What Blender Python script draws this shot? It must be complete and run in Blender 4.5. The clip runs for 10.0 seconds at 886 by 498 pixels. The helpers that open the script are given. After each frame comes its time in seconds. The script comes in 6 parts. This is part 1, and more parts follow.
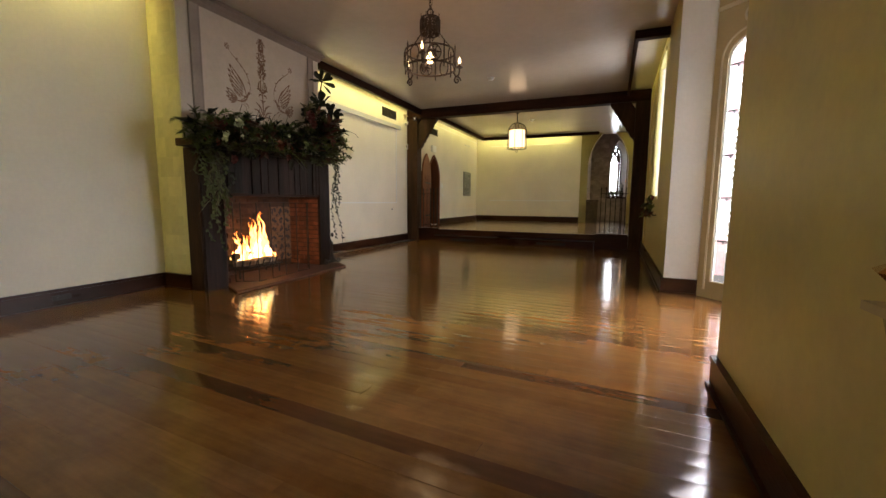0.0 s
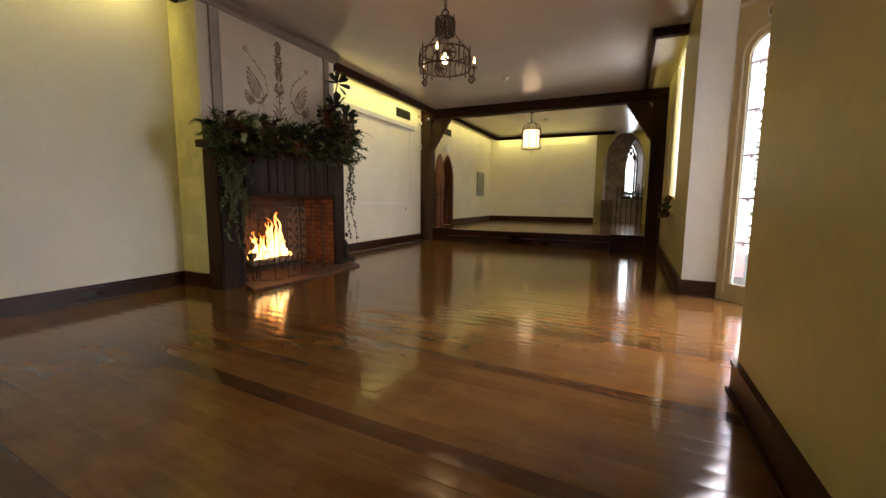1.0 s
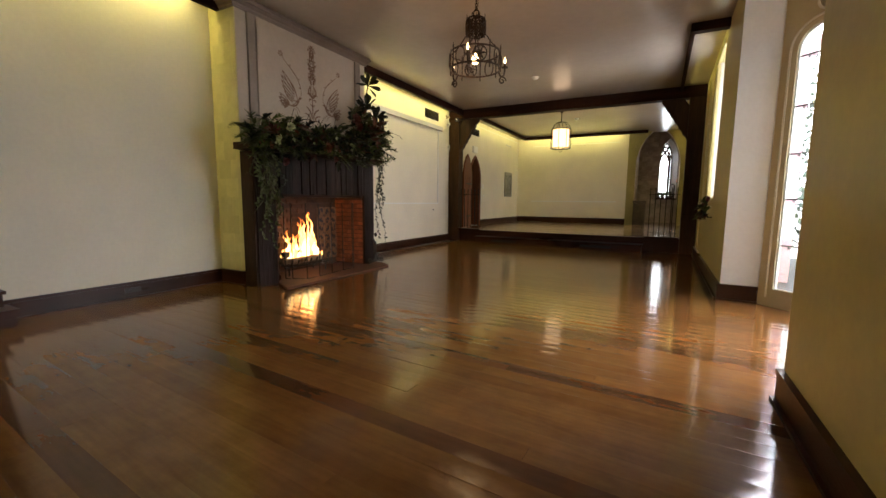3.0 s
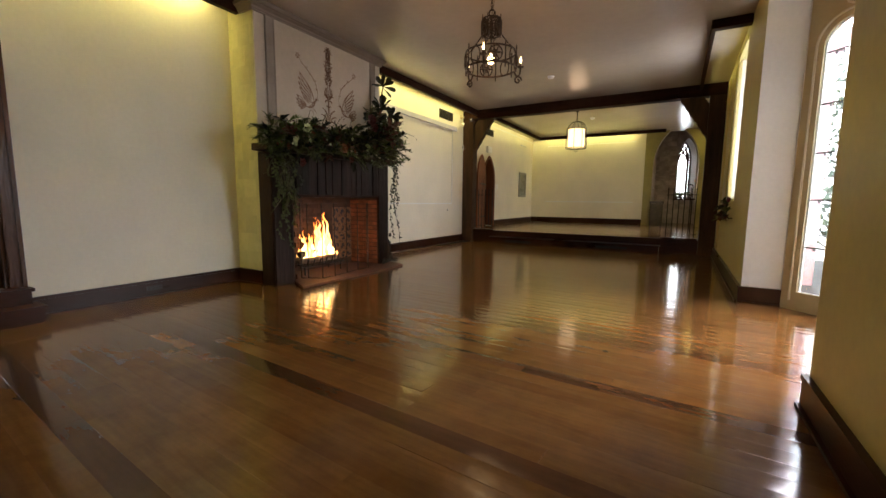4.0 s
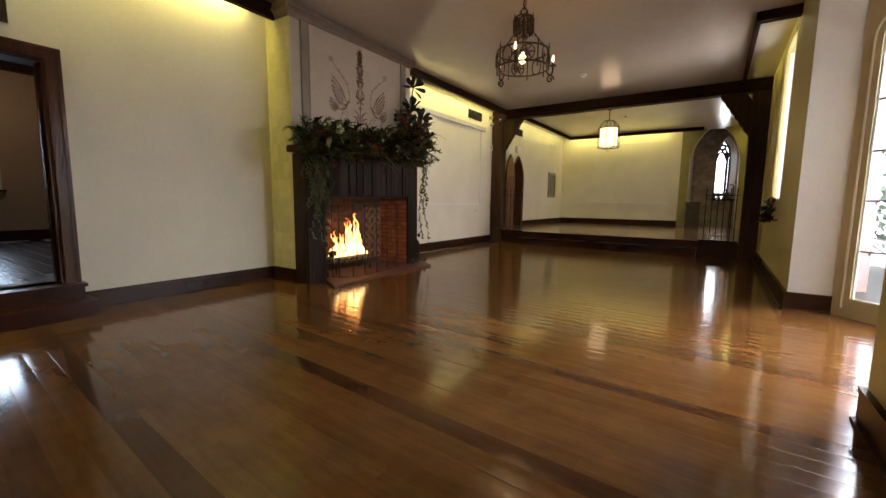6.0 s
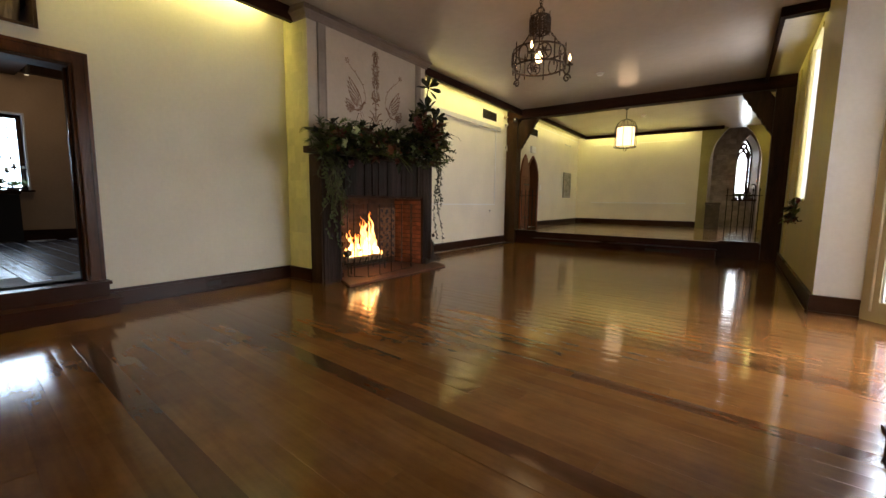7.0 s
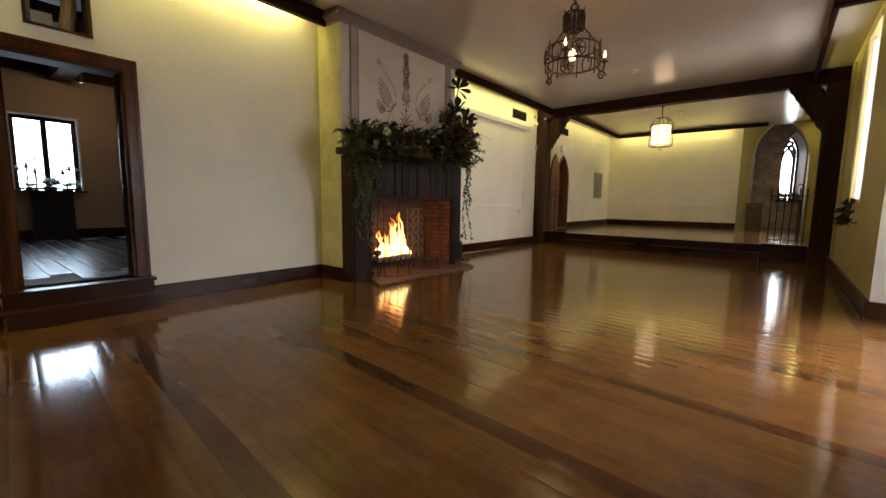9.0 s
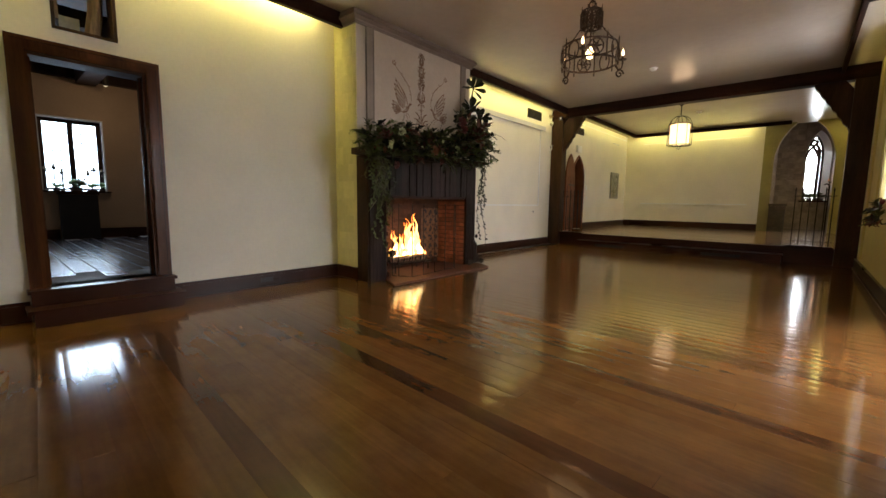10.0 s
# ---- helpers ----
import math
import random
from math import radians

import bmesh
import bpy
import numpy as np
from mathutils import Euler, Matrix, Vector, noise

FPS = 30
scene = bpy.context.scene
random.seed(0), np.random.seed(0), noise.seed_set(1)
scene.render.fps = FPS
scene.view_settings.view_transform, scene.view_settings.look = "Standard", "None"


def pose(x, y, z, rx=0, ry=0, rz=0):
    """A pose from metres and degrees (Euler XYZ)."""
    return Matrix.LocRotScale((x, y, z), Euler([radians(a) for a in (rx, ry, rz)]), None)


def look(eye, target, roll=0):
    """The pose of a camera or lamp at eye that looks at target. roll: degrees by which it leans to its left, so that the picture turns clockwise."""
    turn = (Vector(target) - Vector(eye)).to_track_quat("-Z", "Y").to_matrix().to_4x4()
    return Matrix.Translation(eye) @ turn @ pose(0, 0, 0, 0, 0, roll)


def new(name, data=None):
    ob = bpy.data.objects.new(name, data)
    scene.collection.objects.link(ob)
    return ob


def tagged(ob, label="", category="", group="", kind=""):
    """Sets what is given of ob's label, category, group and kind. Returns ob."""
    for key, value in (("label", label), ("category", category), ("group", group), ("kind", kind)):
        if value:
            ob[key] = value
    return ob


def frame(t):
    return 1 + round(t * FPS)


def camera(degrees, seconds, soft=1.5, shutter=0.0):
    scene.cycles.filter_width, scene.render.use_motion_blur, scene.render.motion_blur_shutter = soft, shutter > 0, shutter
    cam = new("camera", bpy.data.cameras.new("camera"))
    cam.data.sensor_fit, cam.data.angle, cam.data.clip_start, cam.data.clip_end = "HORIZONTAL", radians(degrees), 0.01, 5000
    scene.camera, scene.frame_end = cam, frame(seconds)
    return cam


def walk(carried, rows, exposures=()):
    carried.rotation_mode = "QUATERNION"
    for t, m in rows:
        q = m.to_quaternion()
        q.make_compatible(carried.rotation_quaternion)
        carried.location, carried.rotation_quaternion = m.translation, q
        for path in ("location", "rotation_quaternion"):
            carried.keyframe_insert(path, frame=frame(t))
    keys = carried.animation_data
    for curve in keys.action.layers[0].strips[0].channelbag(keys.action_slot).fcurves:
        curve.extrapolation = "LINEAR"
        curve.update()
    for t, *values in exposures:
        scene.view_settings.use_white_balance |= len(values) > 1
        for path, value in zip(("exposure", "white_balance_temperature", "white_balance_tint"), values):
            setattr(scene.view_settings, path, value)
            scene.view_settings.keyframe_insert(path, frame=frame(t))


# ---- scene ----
cam = camera(95.43, 10.0)
# seconds, eye (m), yaw, pitch, lean (degrees)
PATH = [
    (0.0, 0.0559, 0.0756, 1.1248, 22.596, -6.778, 0.396),
    (0.5, 0.0493, 0.0712, 1.1262, 23.501, -6.776, 0.422),
    (1.0, 0.0426, 0.0669, 1.1275, 24.412, -6.773, 0.447),
    (1.5, 0.0357, 0.0625, 1.1286, 25.329, -6.770, 0.472),
    (2.0, 0.0286, 0.0583, 1.1295, 26.252, -6.766, 0.495),
    (2.5, 0.0214, 0.0541, 1.1303, 27.180, -6.761, 0.517),
    (3.0, 0.0140, 0.0499, 1.1310, 28.112, -6.756, 0.538),
    (3.5, 0.0065, 0.0458, 1.1314, 29.048, -6.750, 0.558),
    (4.0, -0.0012, 0.0417, 1.1318, 29.987, -6.744, 0.577),
    (4.5, -0.0090, 0.0377, 1.1319, 30.929, -6.737, 0.595),
    (5.0, -0.0170, 0.0337, 1.1319, 31.874, -6.730, 0.612),
    (5.5, -0.0252, 0.0298, 1.1318, 32.820, -6.722, 0.628),
    (6.0, -0.0335, 0.0260, 1.1315, 33.768, -6.713, 0.643),
    (6.5, -0.0420, 0.0221, 1.1310, 34.717, -6.704, 0.657),
    (7.0, -0.0506, 0.0184, 1.1304, 35.667, -6.694, 0.670),
    (7.5, -0.0594, 0.0147, 1.1296, 36.616, -6.684, 0.683),
    (8.0, -0.0684, 0.0110, 1.1287, 37.565, -6.673, 0.694),
    (8.5, -0.0775, 0.0074, 1.1276, 38.513, -6.662, 0.704),
    (9.0, -0.0867, 0.0038, 1.1263, 39.459, -6.650, 0.713),
    (9.5, -0.0961, 0.0003, 1.1249, 40.404, -6.637, 0.721),
    (10.0, -0.1057, -0.0032, 1.1233, 41.346, -6.624, 0.728),
]
walk(cam, [(t, pose(x, y, z, 0, 0, yaw) @ pose(0, 0, 0, 90 + pitch) @ pose(0, 0, 0, 0, 0, lean)) for t, x, y, z, yaw, pitch, lean in PATH])

# ---- plan (metres) ----
XL = -5.23        # wall with the doorway
XV = -5.43        # recessed wall beyond the chimney breast
XB = -4.73        # plaster face of the chimney breast
XW = -4.47        # face of the timber fireplace surround
ZC = 3.66         # ceiling
YB = 10.65        # post-and-beam line of the platform
ZP = 0.33         # platform floor
YE = 16.95        # end wall of the platform
ZD = 0.30         # floor of the room beyond the doorway
BOARD_TURN = -3.6

# ---- world, sun, large lights ----
world = bpy.data.worlds.new("overcast_sky")
scene.world = world
world.use_nodes = True
wt = world.node_tree
sky = wt.nodes.new("ShaderNodeTexSky")
sky.sky_type, sky.sun_disc = "NISHITA", False
sky.sun_elevation, sky.sun_rotation = radians(38), radians(70)
sky.air_density, sky.dust_density = 1.0, 4.0
wt.nodes["Background"].inputs["Strength"].default_value = 0.12
wt.links.new(sky.outputs[0], wt.nodes["Background"].inputs["Color"])

sun_data = bpy.data.lights.new("sun", "SUN")
sun_data.energy, sun_data.angle, sun_data.color = 2.2, radians(12), (1.0, 0.96, 0.9)
sun = new("sun", sun_data)
sun.matrix_world = look((30, 10, 25), (0, 5, 0))


def area_lamp(name, eye, target, wide, high, watts, colour, spread=180):
    d = bpy.data.lights.new(name, "AREA")
    d.shape, d.size, d.size_y, d.energy, d.color = "RECTANGLE", wide, high, watts, colour
    d.spread = radians(spread)
    ob = new(name, d)
    ob.matrix_world = look(eye, target)
    return ob


def bulb_lamp(name, place, watts, colour, radius=0.03):
    d = bpy.data.lights.new(name, "POINT")
    d.energy, d.color, d.shadow_soft_size = watts, colour, radius
    ob = new(name, d)
    ob.location = place
    return ob


DAY = (1.0, 0.90, 0.96)
SKYBLUE = (0.86, 0.92, 1.0)
LED = (1.0, 0.89, 0.28)
WARM = (1.0, 0.62, 0.30)
area_lamp("daylight_bay_canted", (1.62, 5.05, 1.55), (1.0, 4.2, 0.0), 0.8, 2.3, 30, DAY, 105)
area_lamp("daylight_bay_front", (2.0, 4.2, 1.6), (0.9, 2.9, 0.0), 0.8, 2.3, 35, DAY, 105)
# unseen fill that brightens the near wall; no known window stands there
area_lamp("fill_behind", (-1.6, -3.85, 2.0), (0.7, 1.2, 1.3), 3.4, 2.2, 4.5, DAY, 110)
area_lamp("daylight_side_window", (0.86, 7.9, 2.33), (-5.4, 8.5, 1.5), 0.9, 2.0, 8, DAY, 85)
area_lamp("daylight_gothic_window", (-0.20, 19.95, 2.45), (0.25, 18.5, 1.0), 0.7, 1.7, 28, SKYBLUE)
# fill for the platform walls, set before an invented side window
area_lamp("platform_fill", (0.77, 13.8, 2.0), (-3.0, 13.8, 1.4), 1.5, 1.8, 0.5, DAY)
area_lamp("daylight_far_room", (-10.96, 1.29, 1.95), (-5.2, 0.9, 0.9), 0.85, 1.25, 22, (0.62, 0.78, 1.0))
# strip lights in the coves behind the dark valances
area_lamp("cove_strip_wall", (XL + 0.155, -0.4, ZC - 0.03), (XL - 0.02, -0.4, 2.80), 7.0, 0.13, 104, LED)
area_lamp("cove_strip_recess", (XV + 0.30, 8.2, ZC - 0.02), (XV + 0.08, 8.2, 2.6), 4.4, 0.12, 28, LED)
area_lamp("cove_strip_platform_side", (XV + 0.28, 13.7, ZC + 0.065), (XV + 0.02, 13.7, 3.1), 5.6, 0.12, 20, LED)
area_lamp("cove_strip_platform_end", (-3.25, YE - 0.28, ZC + 0.065), (-3.25, YE - 0.02, 3.1), 3.6, 0.12, 22, LED)
area_lamp("cove_strip_platform_east", (0.67, 13.9, ZC + 0.04), (0.69, 13.9, 3.0), 5.6, 0.14, 20, LED)
area_lamp("cove_strip_window_side", (0.36, 8.8, ZC - 0.07), (0.72, 8.8, ZC - 0.12), 3.2, 0.09, 2.5, LED, 120)


# ---- materials ----
def material(name, colour, rough=0.5, metal=0.0, spot=0.15, scale=3.0, bump=0.1, grain=40.0, coat=0.0, stretch=(1, 1, 1), second=None, random_value=0.0, spec=0.5, vary=0.09, blotch=0.0):
    m = bpy.data.materials.new(name)
    m.use_nodes = True
    nt, b = m.node_tree, m.node_tree.nodes["Principled BSDF"]
    N, Lk = nt.nodes.new, nt.links.new
    tc, mp = N("ShaderNodeTexCoord"), N("ShaderNodeMapping")
    mp.inputs["Scale"].default_value = stretch
    if random_value:
        where, shift = N("ShaderNodeObjectInfo"), N("ShaderNodeVectorMath")
        shift.operation = "MULTIPLY_ADD"
        Lk(where.outputs["Random"], shift.inputs[0])
        shift.inputs[1].default_value = (57.0, 31.0, 43.0)
        Lk(tc.outputs["Object"], shift.inputs[2])
        Lk(shift.outputs[0], mp.inputs[0])
    else:
        Lk(tc.outputs["Object"], mp.inputs[0])
    big, fine = N("ShaderNodeTexNoise"), N("ShaderNodeTexNoise")
    big.inputs["Scale"].default_value, big.inputs["Detail"].default_value = scale, 5.0
    fine.inputs["Scale"].default_value, fine.inputs["Detail"].default_value = grain, 4.0
    Lk(mp.outputs[0], big.inputs["Vector"])
    Lk(mp.outputs[0], fine.inputs["Vector"])
    mix, mix2 = N("ShaderNodeMixRGB"), N("ShaderNodeMixRGB")
    dark = tuple(c * (1 - 1.6 * spot) for c in colour) if second is None else second
    light = tuple(min(1.0, c * (1 + 0.5 * spot)) for c in colour)
    ramp = N("ShaderNodeValToRGB")
    ramp.color_ramp.elements[0].position, ramp.color_ramp.elements[1].position = 0.32, 0.68
    Lk(big.outputs["Fac"], ramp.inputs[0])
    mix.inputs[1].default_value, mix.inputs[2].default_value = (*dark, 1), (*light, 1)
    Lk(ramp.outputs[0], mix.inputs[0])
    mix2.blend_type = "MULTIPLY"
    mix2.inputs[0].default_value = min(1.0, 2.2 * spot)
    Lk(mix.outputs[0], mix2.inputs[1])
    Lk(fine.outputs["Fac"], mix2.inputs[2])
    last = mix2.outputs[0]
    if blotch:
        # worn patches that run on from piece to piece
        where2, patch, tone, worn = N("ShaderNodeNewGeometry"), N("ShaderNodeTexNoise"), N("ShaderNodeMapRange"), N("ShaderNodeMixRGB")
        patch.inputs["Scale"].default_value, patch.inputs["Detail"].default_value, patch.inputs["Roughness"].default_value = 4.5, 9.0, 0.68
        tone.inputs["From Min"].default_value, tone.inputs["From Max"].default_value = 0.3, 0.7
        tone.inputs["To Min"].default_value, tone.inputs["To Max"].default_value = 1.0 - blotch, 1.0 + 0.5 * blotch
        worn.blend_type = "MULTIPLY"
        worn.inputs[0].default_value = 1.0
        Lk(where2.outputs["Position"], patch.inputs["Vector"])
        Lk(patch.outputs["Fac"], tone.inputs["Value"])
        Lk(last, worn.inputs[1])
        Lk(tone.outputs[0], worn.inputs[2])
        last = worn.outputs[0]
    gain = N("ShaderNodeHueSaturation")
    gain.inputs["Value"].default_value = 1.0 + 0.9 * min(1.0, 2.2 * spot)
    Lk(last, gain.inputs["Color"])
    if random_value:
        info, rng = N("ShaderNodeObjectInfo"), N("ShaderNodeMapRange")
        v = gain.inputs["Value"].default_value
        rng.inputs["To Min"].default_value, rng.inputs["To Max"].default_value = v * (1 - random_value), v * (1 + random_value)
        Lk(info.outputs["Random"], rng.inputs["Value"])
        Lk(rng.outputs[0], gain.inputs["Value"])
    Lk(gain.outputs[0], b.inputs["Base Color"])
    rr = N("ShaderNodeMapRange")
    rr.inputs["To Min"].default_value, rr.inputs["To Max"].default_value = max(0.02, rough - vary), min(1.0, rough + vary)
    Lk(big.outputs["Fac"], rr.inputs["Value"])
    Lk(rr.outputs[0], b.inputs["Roughness"])
    b.inputs["Metallic"].default_value = metal
    b.inputs["Coat Weight"].default_value = coat
    b.inputs["Coat Roughness"].default_value = 0.09
    b.inputs["Specular IOR Level"].default_value = spec
    if bump:
        bp = N("ShaderNodeBump")
        bp.inputs["Strength"].default_value, bp.inputs["Distance"].default_value = bump, 0.01
        Lk(fine.outputs["Fac"], bp.inputs["Height"])
        Lk(bp.outputs[0], b.inputs["Normal"])
    return m


def glowing(name, colour, strength):
    m = bpy.data.materials.new(name)
    m.use_nodes = True
    nt = m.node_tree
    e = nt.nodes.new("ShaderNodeEmission")
    e.inputs["Color"].default_value, e.inputs["Strength"].default_value = (*colour, 1), strength
    nt.links.new(e.outputs[0], nt.nodes["Material Output"].inputs["Surface"])
    return m


def glass(name, rough=0.0, tint=(1, 1, 1), ior=1.3):
    m = bpy.data.materials.new(name)
    m.use_nodes = True
    b = m.node_tree.nodes["Principled BSDF"]
    b.inputs["Base Color"].default_value = (*tint, 1)
    b.inputs["Transmission Weight"].default_value = 1.0
    b.inputs["Roughness"].default_value = rough
    b.inputs["IOR"].default_value = ior
    return m


WHITE = material("cream_white_plaster", (0.765, 0.70, 0.555), rough=0.55, spot=0.05, scale=1.1, bump=0.12, grain=26)
# wall plaster with the cool daylight on the pier put into its colour
PIERWHITE = material("daylit_white_plaster", (0.75, 0.73, 0.725), rough=0.5, spot=0.05, scale=1.1, bump=0.10, grain=26)
CREAM = material("ochre_cream_paint", (0.58, 0.49, 0.20), rough=0.39, spot=0.08, scale=1.4, bump=0.10, grain=18)
CEIL = material("ceiling_gloss_paint", (0.56, 0.475, 0.40), rough=0.20, spot=0.05, scale=0.9, bump=0, grain=9, vary=0.015)
DARKWOOD = material("dark_stained_oak", (0.052, 0.023, 0.011), rough=0.55, spot=0.3, scale=5, bump=0.25, grain=60, stretch=(1, 1, 0.12), second=(0.018, 0.008, 0.004), spec=0.18)
BEAMWOOD = material("dark_beam_oak", (0.032, 0.011, 0.006), rough=0.6, spot=0.3, scale=5, bump=0.3, grain=60, stretch=(0.12, 0.12, 1), second=(0.014, 0.005, 0.003), spec=0.10)
TRIMWOOD = material("mahogany_trim", (0.042, 0.013, 0.006), rough=0.30, spot=0.22, scale=3, bump=0.12, grain=70, stretch=(0.15, 0.15, 1), second=(0.020, 0.007, 0.003), spec=0.16)
CASEWOOD = material("mahogany_casing", (0.100, 0.034, 0.011), rough=0.24, spot=0.25, scale=6, bump=0.15, grain=70, stretch=(1, 1, 0.12), second=(0.040, 0.013, 0.005), spec=0.28, vary=0.04)
PLANKDARK = material("weathered_black_planks", (0.026, 0.014, 0.011), rough=0.55, spot=0.35, scale=9, bump=0.8, grain=55, stretch=(1, 1, 0.07), second=(0.010, 0.005, 0.004), random_value=0.5, spec=0.15)
FLOORWOOD = material("varnished_fir_boards", (0.166, 0.078, 0.023), rough=0.11, spot=0.2, scale=2.2, bump=0, grain=34, stretch=(0.10, 1, 1), second=(0.132, 0.054, 0.013), random_value=0.12, spec=0.5, vary=0.02, blotch=0.24)
FLOORDARK = material("varnished_walnut_strip", (0.108, 0.046, 0.016), rough=0.11, spot=0.2, scale=2.2, bump=0, grain=34, stretch=(0.10, 1, 1), second=(0.076, 0.029, 0.010), random_value=0.05, spec=0.5, vary=0.02, blotch=0.18)
PALEBLOCK = material("pale_yellow_block_paint", (0.60, 0.535, 0.27), rough=0.45, spot=0.09, scale=2.2, bump=0.2, grain=16, random_value=0.06)
PLATWOOD = material("platform_boards", (0.20, 0.115, 0.055), rough=0.17, spot=0.14, scale=2.2, bump=0.05, grain=34, stretch=(0.10, 1, 1), coat=0.2, random_value=0.08)
GAP = material("board_joint_dirt", (0.02, 0.012, 0.008), rough=0.7, spot=0.1)
AGEDIRON = material("brown_aged_iron", (0.056, 0.030, 0.018), rough=0.45, metal=0.3, spot=0.3, scale=14, bump=0.3, grain=90)
IRON = material("wrought_iron", (0.030, 0.022, 0.017), rough=0.5, metal=0.4, spot=0.3, scale=14, bump=0.3, grain=90)
BRASS = material("polished_brass", (0.62, 0.44, 0.14), rough=0.25, metal=1.0, spot=0.1)
DARKSTONE = material("dark_pier_stone", (0.085, 0.062, 0.045), rough=0.8, spot=0.25, scale=6, bump=0.5, grain=30)
STONE = material("grey_arch_stone", (0.42, 0.355, 0.30), rough=0.8, spot=0.2, scale=5, bump=0.5, grain=30, random_value=0.15)
SLATE = material("dark_slate_tile", (0.045, 0.038, 0.042), rough=0.24, spot=0.25, scale=4, bump=0.35, grain=25, random_value=0.25, spec=0.5, vary=0.03)
BRICK = material("fireplace_brick", (0.27, 0.095, 0.045), rough=0.75, spot=0.25, scale=9, bump=0.5, grain=60, random_value=0.3)
SOOTBRICK = material("sooty_brick", (0.085, 0.040, 0.026), rough=0.85, spot=0.3, scale=9, bump=0.5, grain=60, random_value=0.3)
MORTAR = material("sooty_mortar", (0.085, 0.045, 0.028), rough=0.9, spot=0.2, scale=8, bump=0.4)
HEARTH = material("hearth_stone", (0.115, 0.055, 0.038), rough=0.6, spot=0.2, scale=5, bump=0.25, grain=40, spec=0.2)
TAUPE = material("taupe_plaster", (0.55, 0.38, 0.25), rough=0.6, spot=0.07, scale=1.2, bump=0.1, grain=25)
REDWOOD = material("warm_mahogany_boards", (0.17, 0.055, 0.024), rough=0.5, spot=0.25, scale=5, bump=0.15, grain=60, stretch=(1, 1, 0.12), second=(0.09, 0.028, 0.012), spec=0.2)
GROUT = material("pale_grout", (0.60, 0.58, 0.57), rough=0.8, spot=0.2)
TANPAINT = material("tan_window_paint", (0.48, 0.39, 0.23), rough=0.45, spot=0.06, bump=0.05)
# ochre paint darkened in its colour for the weak light round the arch
DIM_OCHRE = material("dimmed_ochre_plaster", (0.33, 0.275, 0.10), rough=0.5, spot=0.1, scale=2.0, bump=0.1, grain=18)
PAINTEDWHITE = material("cream_window_paint", (0.66, 0.60, 0.47), rough=0.4, spot=0.06, bump=0.05)
REVEALWHITE = material("white_reveal_paint", (0.80, 0.80, 0.80), rough=0.5, spot=0.03)
GLASS = glass("window_glass")
THINGLASS = glass("thin_window_glass", ior=1.04)
OUTSIDE = glowing("outside_haze", (0.84, 0.92, 1.0), 15.0)
PALE_SKY = glowing("pale_sky", (0.95, 0.97, 1.0), 6.0)
WEST_SKY = glowing("cool_west_sky", (0.66, 0.82, 1.0), 9.0)


# ---- building helpers ----
def box(bm, x0, x1, y0, y1, z0, z1):
    v = [bm.verts.new(p) for p in ((x0, y0, z0), (x1, y0, z0), (x1, y1, z0), (x0, y1, z0), (x0, y0, z1), (x1, y0, z1), (x1, y1, z1), (x0, y1, z1))]
    for f in ((3, 2, 1, 0), (4, 5, 6, 7), (0, 1, 5, 4), (1, 2, 6, 5), (2, 3, 7, 6), (3, 0, 4, 7)):
        bm.faces.new([v[i] for i in f])
    return v


def soften(bm, width=0.006, segments=1):
    bmesh.ops.bevel(bm, geom=[e for e in bm.edges if len(e.link_faces) == 2 and e.calc_face_angle(0) > 0.6], offset=width, segments=segments, affect="EDGES", clamp_overlap=True)
    return bm


def boxes(*items, bevel=0.0):
    bm = bmesh.new()
    for it in items:
        box(bm, *it)
    if bevel:
        soften(bm, bevel)
    return bm


def tube(points, radius, sides=8, bm=None, ends=True):
    """A round bar along a line of points; radius is one number or one for each point."""
    bm = bm or bmesh.new()
    pts = [Vector(p) for p in points]
    rad = radius if isinstance(radius, (list, tuple)) else [radius] * len(pts)
    rings, up = [], None
    for i, p in enumerate(pts):
        d = (pts[min(i + 1, len(pts) - 1)] - pts[max(i - 1, 0)]).normalized()
        if up is None:
            up = Vector((0, 0, 1)) if abs(d.z) < 0.9 else Vector((1, 0, 0))
        s = d.cross(up).normalized()
        up = s.cross(d).normalized()
        rings.append([bm.verts.new(p + rad[i] * (s * math.cos(a) + up * math.sin(a))) for a in (2 * math.pi * k / sides for k in range(sides))])
    for a, b in zip(rings, rings[1:]):
        for k in range(sides):
            bm.faces.new((a[k], a[(k + 1) % sides], b[(k + 1) % sides], b[k]))
    if ends:
        bm.faces.new(rings[0][::-1])
        bm.faces.new(rings[-1])
    return bm


def lathe(profile, sides=20, bm=None, centre=(0, 0)):
    """A turned form from (radius, height) pairs."""
    bm = bm or bmesh.new()
    rings = [[bm.verts.new((centre[0] + r * math.cos(2 * math.pi * k / sides), centre[1] + r * math.sin(2 * math.pi * k / sides), z)) for k in range(sides)] for r, z in profile]
    for a, b in zip(rings, rings[1:]):
        for k in range(sides):
            bm.faces.new((a[k], a[(k + 1) % sides], b[(k + 1) % sides], b[k]))
    bm.faces.new(rings[0][::-1])
    bm.faces.new(rings[-1])
    return bm


